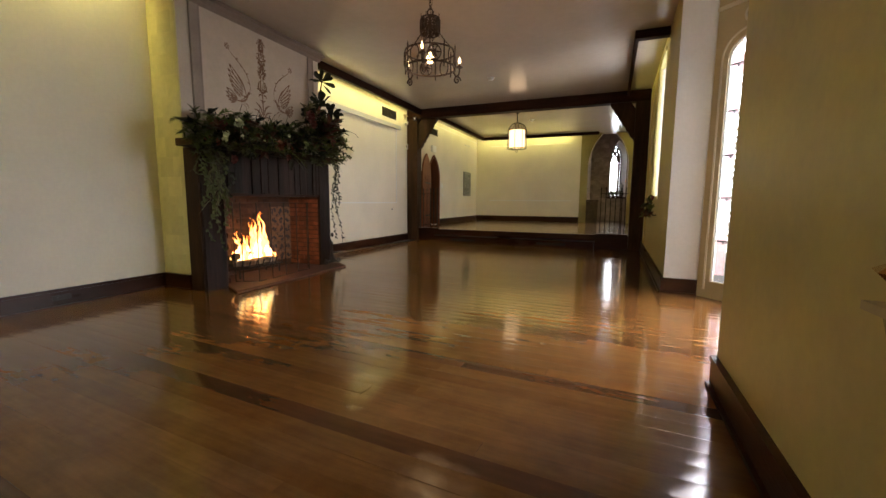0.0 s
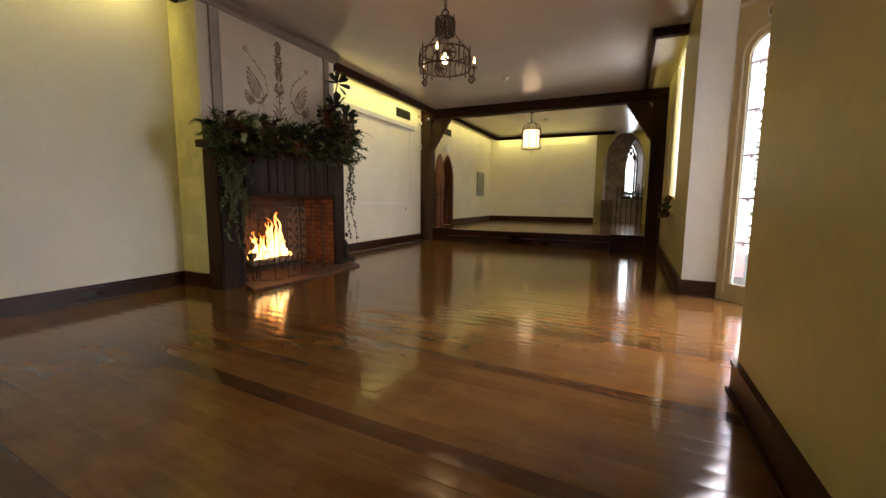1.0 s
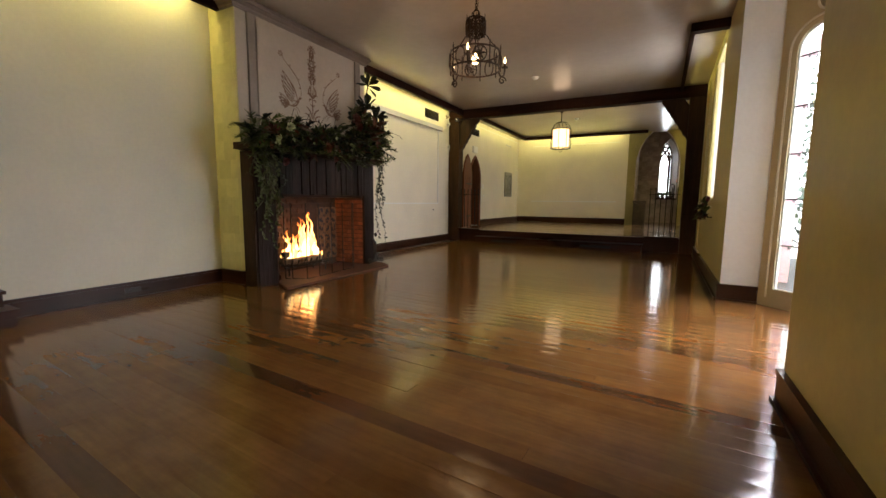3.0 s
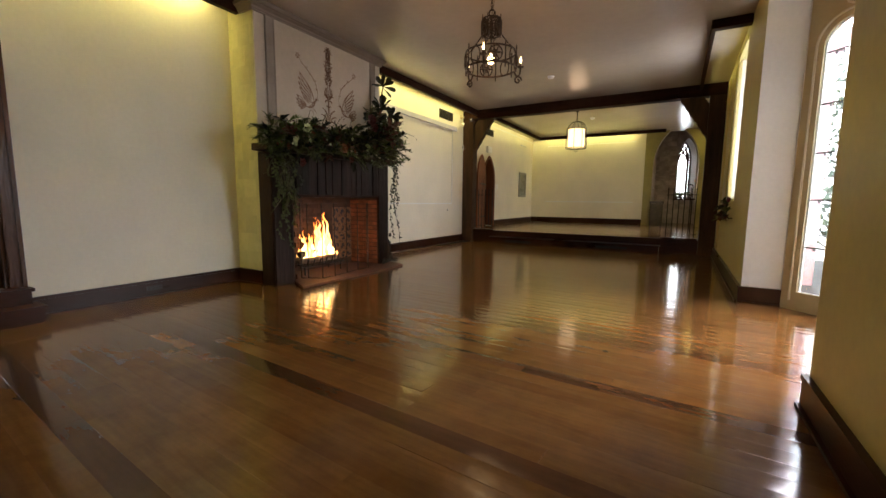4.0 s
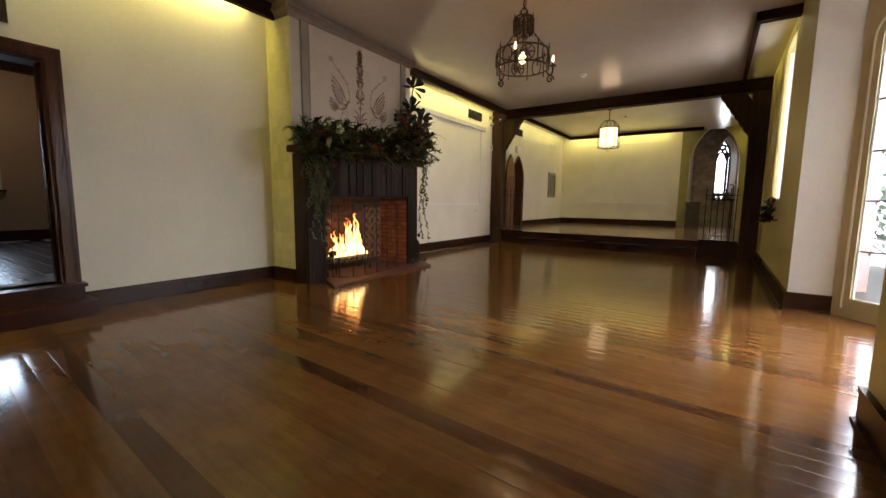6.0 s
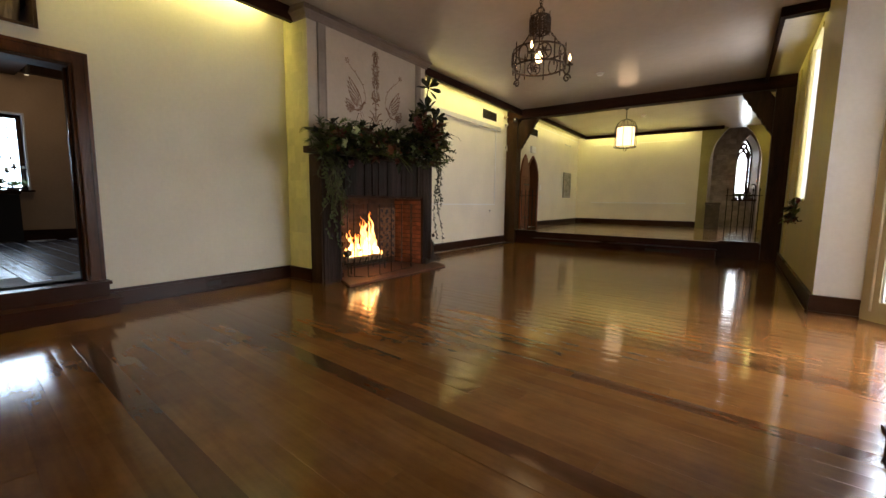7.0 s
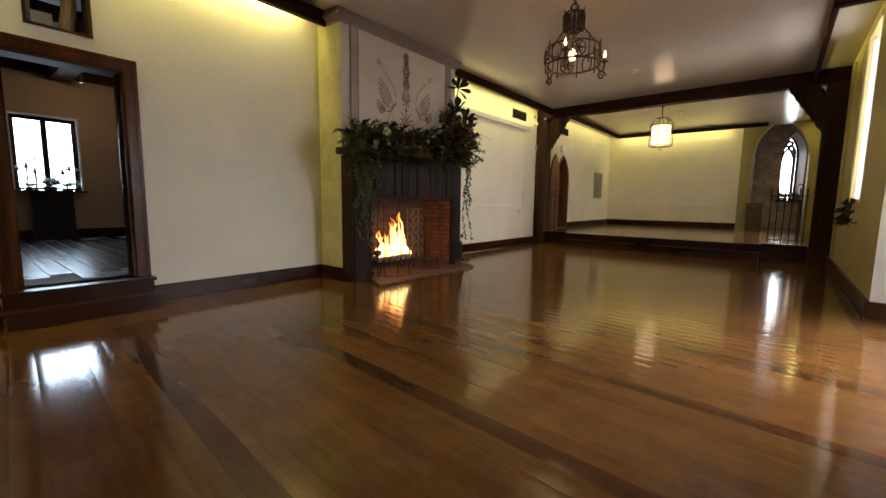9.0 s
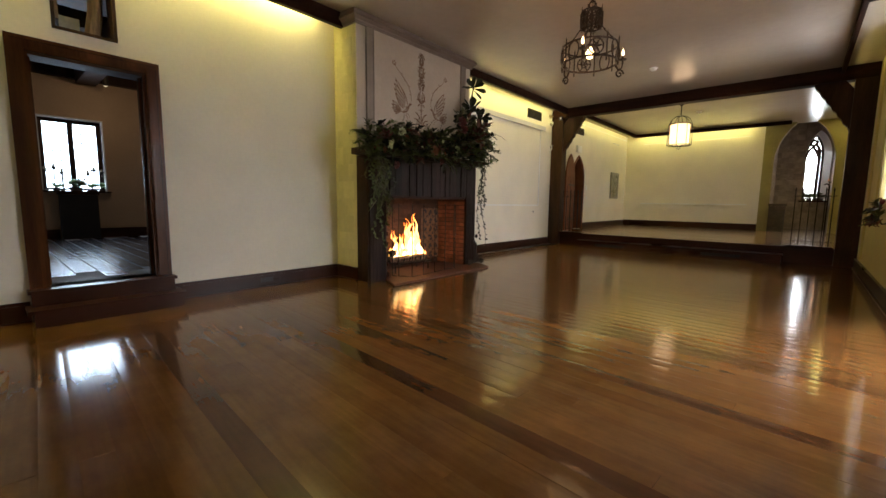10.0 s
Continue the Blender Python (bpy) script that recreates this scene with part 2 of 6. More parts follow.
def prism(outline, depth, axis="x", at=0.0, bm=None):
    """A plate of a given outline (pairs), extruded from at to at + depth along an axis."""
    bm = bm or bmesh.new()
    put = {"x": lambda a, b, d: (d, a, b), "y": lambda a, b, d: (a, d, b), "z": lambda a, b, d: (a, b, d)}[axis]
    lo = [bm.verts.new(put(a, b, at)) for a, b in outline]
    hi = [bm.verts.new(put(a, b, at + depth)) for a, b in outline]
    n = len(outline)
    bm.faces.new(lo)
    bm.faces.new(hi[::-1])
    for i in range(n):
        bm.faces.new((lo[i], hi[i], hi[(i + 1) % n], lo[(i + 1) % n]))
    bmesh.ops.recalc_face_normals(bm, faces=bm.faces)
    return bm


def to_mesh(name, bm, mat, smooth=False):
    bmesh.ops.recalc_face_normals(bm, faces=bm.faces)
    me = bpy.data.meshes.new(name)
    bm.to_mesh(me)
    bm.free()
    me.materials.append(mat)
    if smooth:
        me.polygons.foreach_set("use_smooth", [True] * len(me.polygons))
    return me


def thing(name, label, category, place=(0, 0, 0), turn=0.0, group="", kind=""):
    ob = new(name)
    ob.empty_display_size = 0.1
    ob.matrix_basis = pose(*place, 0, 0, turn)
    return tagged(ob, label, category, group, kind)


def part(name, bm, mat, parent, label="", smooth=False):
    ob = new(name, to_mesh(name, bm, mat, smooth))
    ob.parent = parent
    if label:
        ob["label"] = label
    return ob


def piece(name, mesh, parent, m):
    ob = new(name, mesh)
    ob.parent = parent
    ob.matrix_basis = m
    return ob


def structure(name, bm, mat, label, category="wall", smooth=False):
    ob = new(name, to_mesh(name, bm, mat, smooth))
    return tagged(ob, label, category, kind="structure")


def wall_y(bm, x0, x1, y0, y1, z0, z1, holes=()):
    """A wall that runs along y, with rectangular holes (y0, y1, z0, z1)."""
    ys = sorted({y0, y1, *[h[0] for h in holes], *[h[1] for h in holes]})
    for a, b in zip(ys, ys[1:]):
        zs, mid = [z0], (a + b) / 2
        for h in sorted(holes, key=lambda h: h[2]):
            if h[0] < mid < h[1]:
                zs += [h[2], h[3]]
        zs.append(z1)
        for c, d in zip(zs[::2], zs[1::2]):
            if d - c > 1e-4:
                box(bm, x0, x1, a, b, c, d)
    return bm


def wall_x(bm, x0, x1, y0, y1, z0, z1, holes=()):
    xs = sorted({x0, x1, *[h[0] for h in holes], *[h[1] for h in holes]})
    for a, b in zip(xs, xs[1:]):
        zs, mid = [z0], (a + b) / 2
        for h in sorted(holes, key=lambda h: h[2]):
            if h[0] < mid < h[1]:
                zs += [h[2], h[3]]
        zs.append(z1)
        for c, d in zip(zs[::2], zs[1::2]):
            if d - c > 1e-4:
                box(bm, a, b, y0, y1, c, d)
    return bm

# ---- large structure ----
DOOR = (0.325, 1.185, ZD, 2.375)          # opening y0, y1, z0, z1
HATCH = (0.52, 0.985, 2.62, 3.40)
structure("wall_west", wall_y(bmesh.new(), XL - 0.22, XL, -4.0, 3.44, -0.1, ZC + 0.1, [DOOR, HATCH]), WHITE, "off-white plaster wall with a doorway and a small opening above")
structure("wall_west_recess", boxes((XV - 0.25, XV, 5.92, 10.5, -0.1, ZC + 0.1)), WHITE, "off-white plaster wall beside the chimney breast")
ARCH_Y = (11.98, 12.84)
structure("wall_platform_west", wall_y(bmesh.new(), XV - 0.25, XV, 10.5, 17.6, -0.1, ZC + 0.2, [(*ARCH_Y, ZP, 2.56)]), WHITE, "off-white plaster wall of the platform with a pointed doorway")
structure("wall_platform_end", wall_x(bmesh.new(), XV - 0.25, -0.92, YE, YE + 0.25, -0.1, ZC + 0.2), WHITE, "off-white plaster end wall of the platform")
# unseen wall that closes the room; its window hole is invented for the fill
structure("wall_south", wall_x(bmesh.new(), XL - 0.3, 2.7, -4.2, -4.0, -0.1, ZC + 0.1, [(-3.3, 0.1, 0.9, 3.1)]), WHITE, "unseen plaster wall with an invented window, behind the camera")


def sag(x, y):
    """How far the old ceiling hangs at a place: most in mid-span, nothing at its edges."""
    if not (-5.0 < x < 0.25 and 1.0 < y < 10.4):
        return 0.0
    along = math.sin(math.pi / 2 * (y - 1.0) / 5.0) if y < 6.0 else math.cos(math.pi / 2 * (y - 6.0) / 4.4)
    return 0.115 * along * math.sin(math.pi * (x + 5.0) / 5.25) ** 0.5


bm = bmesh.new()
xs = [XV - 0.3] + [-5.0 + 0.35 * i for i in range(16)] + [1.12, 2.8]
ys = [-4.2] + [1.0 + 0.2 * i for i in range(48)] + [YB]
rows = [[bm.verts.new((x, y, ZC - sag(x, y))) for x in xs] for y in ys]
for a, b in zip(rows, rows[1:]):
    for i in range(len(xs) - 1):
        if xs[i] < 1.1 or a[0].co.y < 5.75:      # open sky beyond the bay
            bm.faces.new((a[i], a[i + 1], b[i + 1], b[i]))
box(bm, XV - 0.3, 2.8, -4.2, 5.8, ZC + 0.02, ZC + 0.1)
box(bm, XV - 0.3, 1.12, 5.8, YB, ZC + 0.02, ZC + 0.1)
structure("ceiling", bm, CEIL, "taupe glossy painted ceiling", "ceiling", smooth=True)
structure("ceiling_platform", boxes((XV - 0.3, 1.6, YB, YE + 0.25, ZC + 0.08, ZC + 0.18)), CEIL, "taupe painted ceiling over the platform", "ceiling")

# east side: slightly splayed wall, pier, canted bay, near wall
def leg(bm, a, b, thick, z0, z1):
    """A wall from a to b on the plan; the thickness lies to its right."""
    d = (Vector(b) - Vector(a)).normalized()
    n = Vector((d.y, -d.x)) * thick
    pts = [a, b, (b[0] + n.x, b[1] + n.y), (a[0] + n.x, a[1] + n.y)]
    lo = [bm.verts.new((*p, z0)) for p in pts]
    hi = [bm.verts.new((*p, z1)) for p in pts]
    bm.faces.new(lo[::-1])
    bm.faces.new(hi)
    for i in range(4):
        bm.faces.new((lo[i], lo[(i + 1) % 4], hi[(i + 1) % 4], hi[i]))
    return bm


EA, EB = (0.70, 5.76), (0.75, 10.55)
def east(y):
    return EA[0] + (y - EA[1]) * (EB[0] - EA[0]) / (EB[1] - EA[1])


bm = bmesh.new()
for y0, y1, z0, z1 in ((5.775, 7.40, -0.1, ZC + 0.1), (7.40, 8.42, -0.1, 1.23), (7.40, 8.42, 3.46, ZC + 0.1), (8.42, 10.55, -0.1, ZC + 0.1)):
    leg(bm, (east(y0), y0), (east(y1), y1), 0.30, z0, z1)
structure("wall_east", bm, CREAM, "ochre cream plaster wall with a tall narrow window")
structure("pier", boxes((0.70, 1.06, 5.76, 5.773, -0.1, ZC + 0.1)), PIERWHITE, "white plaster face of the wall pier")
bm = bmesh.new()
leg(bm, (1.06, 5.73), (1.06, 5.775), 0.045, -0.1, ZC)
structure("wall_bay_return", bm, PIERWHITE, "short white plaster return beside the bay")
NEAR_A, NEAR_B = (0.700, 2.925), (0.694, 1.80)
bm = bmesh.new()
leg(bm, (0.664, -4.1), NEAR_A, 0.25, -0.1, ZC + 0.1)
structure("wall_near", bm, CREAM, "ochre cream plaster wall beside the camera")
# the window hole is invented, to go with the platform fill
structure("wall_platform_east", wall_y(bmesh.new(), 0.82, 1.07, 10.55, 19.9, -0.1, ZC + 0.2, [(13.0, 14.6, 1.0, 2.95)]), CREAM, "ochre cream wall of the platform with an added unseen window")

structure("subfloor", boxes((XV - 0.2, 2.7, -4.2, 11.2, -0.2, -0.02)), GAP, "dark subfloor under the boards", "floor")
structure("floor_platform", boxes((XV, 0.82, YB + 0.07, YE, ZP - 0.2, ZP)), PLATWOOD, "pale varnished wooden platform floor", "floor")
structure("floor_alcove", boxes((-0.92, 0.82, YE, 19.7, ZP - 0.2, ZP - 0.004)), PLATWOOD, "pale wooden floor of the window alcove", "floor")

# platform front: riser, one step
step = thing("platform_step", "dark wooden step along the platform front", "step")
part("riser", boxes((-4.46, -0.31, YB - 0.30, YB - 0.02, 0.0, 0.145), bevel=0.004), TRIMWOOD, step)
part("tread", boxes((-4.48, -0.29, YB - 0.33, YB - 0.021, 0.147, 0.175), bevel=0.008), TRIMWOOD, step)
front = structure("platform_front", boxes((XV, 0.9, YB - 0.02, YB + 0.06, 0.0, ZP - 0.03)), TRIMWOOD, "dark wooden riser of the platform", "platform")
structure("platform_nosing", boxes((XV + 0.2, 0.8, YB - 0.05, YB + 0.07, ZP - 0.028, ZP + 0.002), bevel=0.008), TRIMWOOD, "dark wooden nosing of the platform", "trim")

# crossbeam, posts and curved brackets
structure("crossbeam", boxes((XV, 0.78, YB - 0.12, YB + 0.13, ZC - 0.245, ZC + 0.075), bevel=0.012), BEAMWOOD, "dark oak ceiling crossbeam", "beam")
for x0, x1 in ((-5.42, -5.10), (0.445, 0.77)):
    structure("post", boxes((x0, x1, YB - 0.13, YB + 0.14, 0, ZC - 0.247), bevel=0.012), DARKWOOD, "dark oak post carrying the crossbeam", "post")


def bracket(x, side):
    """A straight carved brace with a scalloped edge and a small three-cornered opening at its corner."""
    edge = []
    for i in range(7):
        t = i / 6
        edge.append((0.54 - 0.51 * t, -0.02 - 0.80 * t))
        if i < 6:
            edge.append((0.54 - 0.51 * (t + 0.11) + 0.034, -0.02 - 0.80 * (t + 0.11) + 0.022))
    outer = [(0.54, 0.0)] + edge + [(0.0, -0.90)]
    put = lambda pts: [(x + side * a, ZC - 0.247 + b) for a, b in pts]
    bm = prism(put([(0.11, 0.0)] + outer + [(0.0, -0.15)]), 0.14, "y", YB - 0.06)
    return bm


for x, side in ((-5.10, 1), (0.445, -1)):
    structure("bracket", bracket(x, side), DARKWOOD, "carved dark oak brace under the crossbeam", "bracket")

# valances with coves behind them
structure("valance_west", boxes((XL + 0.17, XL + 0.24, -4.0, 3.50, ZC - 0.185, ZC - 0.002), bevel=0.006), BEAMWOOD, "dark wooden valance hiding a strip light", "beam")
structure("valance_recess", boxes((XV + 0.38, XV + 0.45, 5.95, YB - 0.12, ZC - 0.15, ZC - 0.002), bevel=0.006), BEAMWOOD, "dark wooden valance hiding a strip light", "beam")
structure("valance_east", boxes((0.245, 0.30, 7.00, YB - 0.12, ZC - 0.12, ZC - 0.002), (0.30, 0.71, 7.00, 7.13, ZC - 0.12, ZC - 0.002), bevel=0.006), BEAMWOOD, "dark wooden valance around the window recess", "beam")
structure("valance_platform_west", boxes((XV + 0.38, XV + 0.45, YB + 0.14, YE - 0.46, ZC - 0.03, ZC + 0.078), bevel=0.006), BEAMWOOD, "dark wooden valance hiding a strip light", "beam")
structure("valance_platform_end", boxes((XV + 0.38, -0.52, YE - 0.45, YE - 0.38, ZC - 0.03, ZC + 0.078), bevel=0.006), BEAMWOOD, "dark wooden valance hiding a strip light", "beam")

# baseboards
def base_y(name, x, s, y0, y1, z=0.0, h=0.19):
    bm = boxes((min(x, x + s * 0.028), max(x, x + s * 0.028), y0, y1, z, z + h - 0.03), (min(x, x + s * 0.022), max(x, x + s * 0.022), y0, y1, z + h - 0.03, z + h), bevel=0.004)
    box(bm, min(x + s * 0.028, x + s * 0.045), max(x + s * 0.028, x + s * 0.045), y0, y1, z, z + 0.02)
    structure(name, bm, TRIMWOOD, "dark mahogany baseboard", "baseboard")


base_y("baseboard_west", XL, 1, 1.30, 3.44)
base_y("baseboard_west", XL, 1, -4.0, 0.205)
base_y("baseboard_recess", XV, 1, 5.92, YB - 0.13)
base_y("baseboard_platform", XV, 1, 12.9, YE, ZP)
structure("baseboard_platform_end", boxes((XV, -0.93, YE - 0.025, YE, ZP, ZP + 0.2), bevel=0.004), TRIMWOOD, "dark mahogany baseboard", "baseboard")
def base_leg(name, a, b, z=0.0, h=0.19):
    bm = leg(bmesh.new(), a, b, -0.028, z, z + h - 0.03)
    leg(bm, a, b, -0.036, z + h - 0.029, z + h)
    leg(bm, a, b, -0.05, z, z + 0.02)
    structure(name, bm, TRIMWOOD, "dark mahogany baseboard", "baseboard")


base_leg("baseboard_east", EA, EB)
base_leg("baseboard_pier", (1.06, 5.76), (0.70 - 0.03, 5.76))
base_leg("baseboard_near", (0.664, -4.0), (NEAR_A[0], NEAR_A[1] + 0.01))

# ---- chimney breast ----
BY0, BY1 = 3.44, 5.92
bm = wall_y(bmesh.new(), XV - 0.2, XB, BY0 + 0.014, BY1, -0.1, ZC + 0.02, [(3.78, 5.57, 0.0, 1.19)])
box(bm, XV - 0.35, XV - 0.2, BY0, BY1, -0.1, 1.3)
# greyer and darker base colour than the wall plaster
structure("chimney_breast", bm, material("warm_grey_plaster", (0.54, 0.45, 0.36), rough=0.55, spot=0.06, scale=1.2, bump=0.12, grain=26), "white plastered chimney breast")
side = structure("breast_side", boxes((XL, XB - 0.004, BY0, BY0 + 0.013, 0.0, ZC)), PALEBLOCK, "pale yellow painted block side of the chimney breast")
base_leg("baseboard_breast", (XB, BY0), (XL, BY0))

overmantel = thing("overmantel", "white overmantel panel with brown stencilled wings and grey pilasters", "panel")
part("field", boxes((XB + 0.001, XB + 0.012, 3.735, 5.635, 1.8, 3.47)), material("beige_white_panel", (0.53, 0.43, 0.33), rough=0.5, spot=0.06, scale=2.0, bump=0.06, grain=20), overmantel)
GREYTRIM = material("grey_brown_trim", (0.30, 0.235, 0.185), rough=0.45, spot=0.1, bump=0.08)
for y0 in (3.60, 5.635):
    bm = boxes((XB + 0.001, XB + 0.022, y0, y0 + 0.135, 1.8, 3.47), bevel=0.004)
    box(bm, XB + 0.022, XB + 0.03, y0 + 0.118, y0 + 0.131, 1.8, 3.47)
    box(bm, XB + 0.022, XB + 0.03, y0 + 0.004, y0 + 0.016, 1.8, 3.47)
    part("pilaster", bm, GREYTRIM, overmantel, "grey-brown painted pilaster")
crown = [(0, 0), (0.022, 0), (0.026, 0.018), (0.034, 0.022), (0.040, 0.045), (0.062, 0.066), (0.070, 0.078), (0.084, 0.082), (0.088, 0.112), (0.072, 0.118), (0.060, 0.188), (0.0, 0.188)]
bm = bmesh.new()
lo = [bm.verts.new((XB + 0.001 + a, BY0 - a, 3.47 + b)) for a, b in crown]
hi = [bm.verts.new((XB + 0.001 + a, BY1 + a, 3.47 + b)) for a, b in crown]
bk = [bm.verts.new((XL + 0.25, BY0 - a, 3.47 + b)) for a, b in crown]
for i in range(len(crown) - 1):
    bm.faces.new((lo[i], lo[i + 1], hi[i + 1], hi[i]))
    bm.faces.new((lo[i], bk[i], bk[i + 1], lo[i + 1]))
bm.faces.new(hi)
bm.faces.new(bk)
part("crown_moulding", bm, material("taupe_crown_paint", (0.21, 0.15, 0.115), rough=0.4, spot=0.1, bump=0.05), overmantel, "taupe painted crown moulding")

STENCIL = material("brown_stencil_paint", (0.22, 0.115, 0.065), rough=0.6, spot=0.15)
XS = XB + 0.0125


def stroke(bm, pts, width):
    """A painted line on the panel: pts are (y, z)."""
    n = len(pts)
    rows = []
    for i, (y, z) in enumerate(pts):
        a, b = pts[max(0, i - 1)], pts[min(n - 1, i + 1)]
        d = Vector((b[0] - a[0], b[1] - a[1])).normalized()
        w = width * (0.35 + 0.65 * math.sin(math.pi * (i + 0.5) / n))
        rows.append([bm.verts.new((XS + 0.0015, y - d.y * w, z + d.x * w)), bm.verts.new((XS + 0.0015, y + d.y * w, z - d.x * w))])
    for r, s in zip(rows, rows[1:]):
        bm.faces.new((r[0], r[1], s[1], s[0]))


def arc(p, q, bow, n=10):
    (a, b), (c, d) = p, q
    return [(a + (c - a) * t - (d - b) * bow * math.sin(math.pi * t), b + (d - b) * t + (c - a) * bow * math.sin(math.pi * t)) for t in (i / n for i in range(n + 1))]


def bird(m):
    """A stencilled bird with a raised wing; m maps (along, up) of the first bird to the panel."""
    bm = bmesh.new()
    line = lambda p, q, bow, w, n=9: stroke(bm, [m(*c) for c in arc(p, q, bow, n)], w)
    def feather(root, tip, wide):
        line(root, tip, wide, 0.0075)
        line(root, tip, -wide, 0.0065)
        d = Vector((tip[0] - root[0], tip[1] - root[1])).normalized()
        line((tip[0] - d.y * 0.014 - d.x * 0.02, tip[1] + d.x * 0.014 - d.y * 0.02), (tip[0] + d.y * 0.014 - d.x * 0.02, tip[1] - d.x * 0.014 - d.y * 0.02), -0.6, 0.008, 6)

    for tip, root in (((4.11, 2.915), (4.31, 2.67)), ((4.085, 2.85), (4.32, 2.63)), ((4.085, 2.78), (4.32, 2.595)), ((4.10, 2.715), (4.31, 2.565)), ((4.125, 2.66), (4.30, 2.54)), ((4.16, 2.605), (4.28, 2.52))):
        feather(root, tip, 0.075)
    line((4.17, 2.86), (4.37, 2.56), 0.10, 0.010, 12)
    for tip in ((4.05, 2.60), (4.035, 2.545), (4.045, 2.49), (4.075, 2.445), (4.115, 2.415)):
        feather((4.22, 2.495), tip, 0.11)
    line((4.20, 2.47), (4.405, 2.60), -0.24, 0.012)
    line((4.30, 2.55), (4.40, 2.61), -0.25, 0.009)
    line((4.32, 2.52), (4.405, 2.60), -0.05, 0.005)
    for k in range(9):
        a = k * 0.7
        stroke(bm, [m(*c) for c in arc((4.412, 2.60), (4.412 + 0.02 * math.cos(a), 2.60 + 0.02 * math.sin(a)), 0.1, 3)], 0.008)
    line((4.43, 2.605), (4.455, 2.60), 0.1, 0.005, 4)
    for k in range(4):
        line((4.28 + 0.03 * k, 2.45 + 0.02 * k), (4.31 + 0.025 * k, 2.50 + 0.02 * k), 0.3, 0.005, 5)
    line((4.30, 2.44), (4.36, 2.37), 0.2, 0.005, 5)
    line((4.33, 2.46), (4.40, 2.40), 0.2, 0.005, 5)
    return bm


def tendril(m):
    bm = bmesh.new()
    pts = [(4.063, 3.13), (4.12, 3.07), (4.19, 3.02), (4.28, 2.95), (4.345, 2.87), (4.388, 2.78), (4.40, 2.70), (4.39, 2.63)]
    stroke(bm, [m(*c) for c in pts], 0.0055)
    for k in range(6):
        a = k * math.pi / 3
        stroke(bm, [m(*c) for c in arc((4.05 + 0.012 * math.cos(a), 3.15 + 0.012 * math.sin(a)), (4.05 + 0.04 * math.cos(a), 3.15 + 0.04 * math.sin(a)), 0.5, 4)], 0.008)
    for y, z, a in ((4.19, 3.02, 0.4), (4.28, 2.95, 2.6), (4.345, 2.87, 0.2), (4.39, 2.77, 2.8)):
        stroke(bm, [m(*c) for c in arc((y, z), (y + 0.03 * math.cos(a), z + 0.03 * math.sin(a)), 0.4, 4)], 0.007)
    return bm


same = lambda y, z: (y + 0.02, z)
facing = lambda y, z: (9.33 - y, z)
same_high = lambda y, z: (y + 0.06, z - 0.02)
facing_high = lambda y, z: (9.29 - y, z - 0.012)
part("left_bird_stencil", bird(same), STENCIL, overmantel, "brown stencilled bird with a raised wing")
part("right_bird_stencil", bird(facing), STENCIL, overmantel, "brown stencilled bird with a raised wing")
part("scroll_stencil", tendril(same_high), STENCIL, overmantel, "brown stencilled tendril")
part("scroll_stencil", tendril(facing_high), STENCIL, overmantel, "brown stencilled tendril")
bm = bmesh.new()
rng = random.Random(5)
stroke(bm, [(4.65, 2.2 + 0.06 * i) for i in range(11)], 0.010)
for sd in (-1, 1):
    for p, q, bow, w in (((0.0, 2.66), (0.045, 2.83), -0.28, 0.012), ((0.012, 2.68), (0.012, 2.87), -0.12, 0.009), ((0.02, 2.66), (0.10, 2.71), 0.35, 0.014), ((0.10, 2.71), (0.085, 2.75), 0.5, 0.009),
                         ((0.015, 2.64), (0.07, 2.61), 0.30, 0.011), ((0.0, 2.50), (0.05, 2.57), 0.25, 0.009), ((0.02, 2.36), (0.13, 2.52), 0.18, 0.012), ((0.03, 2.32), (0.16, 2.42), 0.22, 0.011), ((0.0, 2.30), (0.10, 2.33), 0.25, 0.011)):
        stroke(bm, arc((4.65 + sd * p[0], p[1]), (4.65 + sd * q[0], q[1]), bow * sd, 8), w)
for k in range(25):
    z = 2.89 + 0.021 * k
    w = 0.085 * (0.30 + 0.70 * abs(math.sin(0.36 * k + 0.5)))
    for j in range(2):
        out, a, bow, long = w * rng.uniform(0.25, 1.0), radians(rng.uniform(15, 120)), rng.uniform(0.2, 0.5), rng.uniform(0.016, 0.027)
        for sd in (-1, 1):
            c, e = long * math.cos(a) * sd, long * math.sin(a)
            stroke(bm, arc((4.65 + sd * out - c, z - e), (4.65 + sd * out + c, z + e), bow * sd, 5), 0.0085)
stroke(bm, arc((4.65, 3.34), (4.65, 3.41), 0.1, 5), 0.012)
part("torch_stencil", bm, STENCIL, overmantel, "brown stencilled torch").matrix_basis = pose(0, 0.025, -0.01)

# ---- fireplace ----
fire_place = thing("fireplace_surround", "dark timber fireplace surround with vertical planks and a thick mantel shelf", "fireplace")
for y0, y1 in ((3.43, 3.735), (5.557, 5.85)):
    part("side_plank", boxes((XB + 0.002, XW - 0.03, y0, y1, 0.0, 1.74), bevel=0.008), DARKWOOD, fire_place)
    part("inner_post", boxes((XW - 0.029, XW, y0 + (0.02 if y0 < 4 else 0.0), y1 - (0.0 if y0 < 4 else 0.05), 0.0, 1.72), bevel=0.012), PLANKDARK, fire_place)
y, k = 3.74, 0
rng = random.Random(8)
while y < 5.54:
    w = min(rng.uniform(0.06, 0.12), 5.554 - y)
    part("header_plank", boxes((XB + 0.003, XW - rng.uniform(0.0, 0.022), y + 0.003, y + w - 0.003, 1.21 + rng.uniform(-0.006, 0.006), 1.742), bevel=0.006), PLANKDARK, fire_place)
    y += w
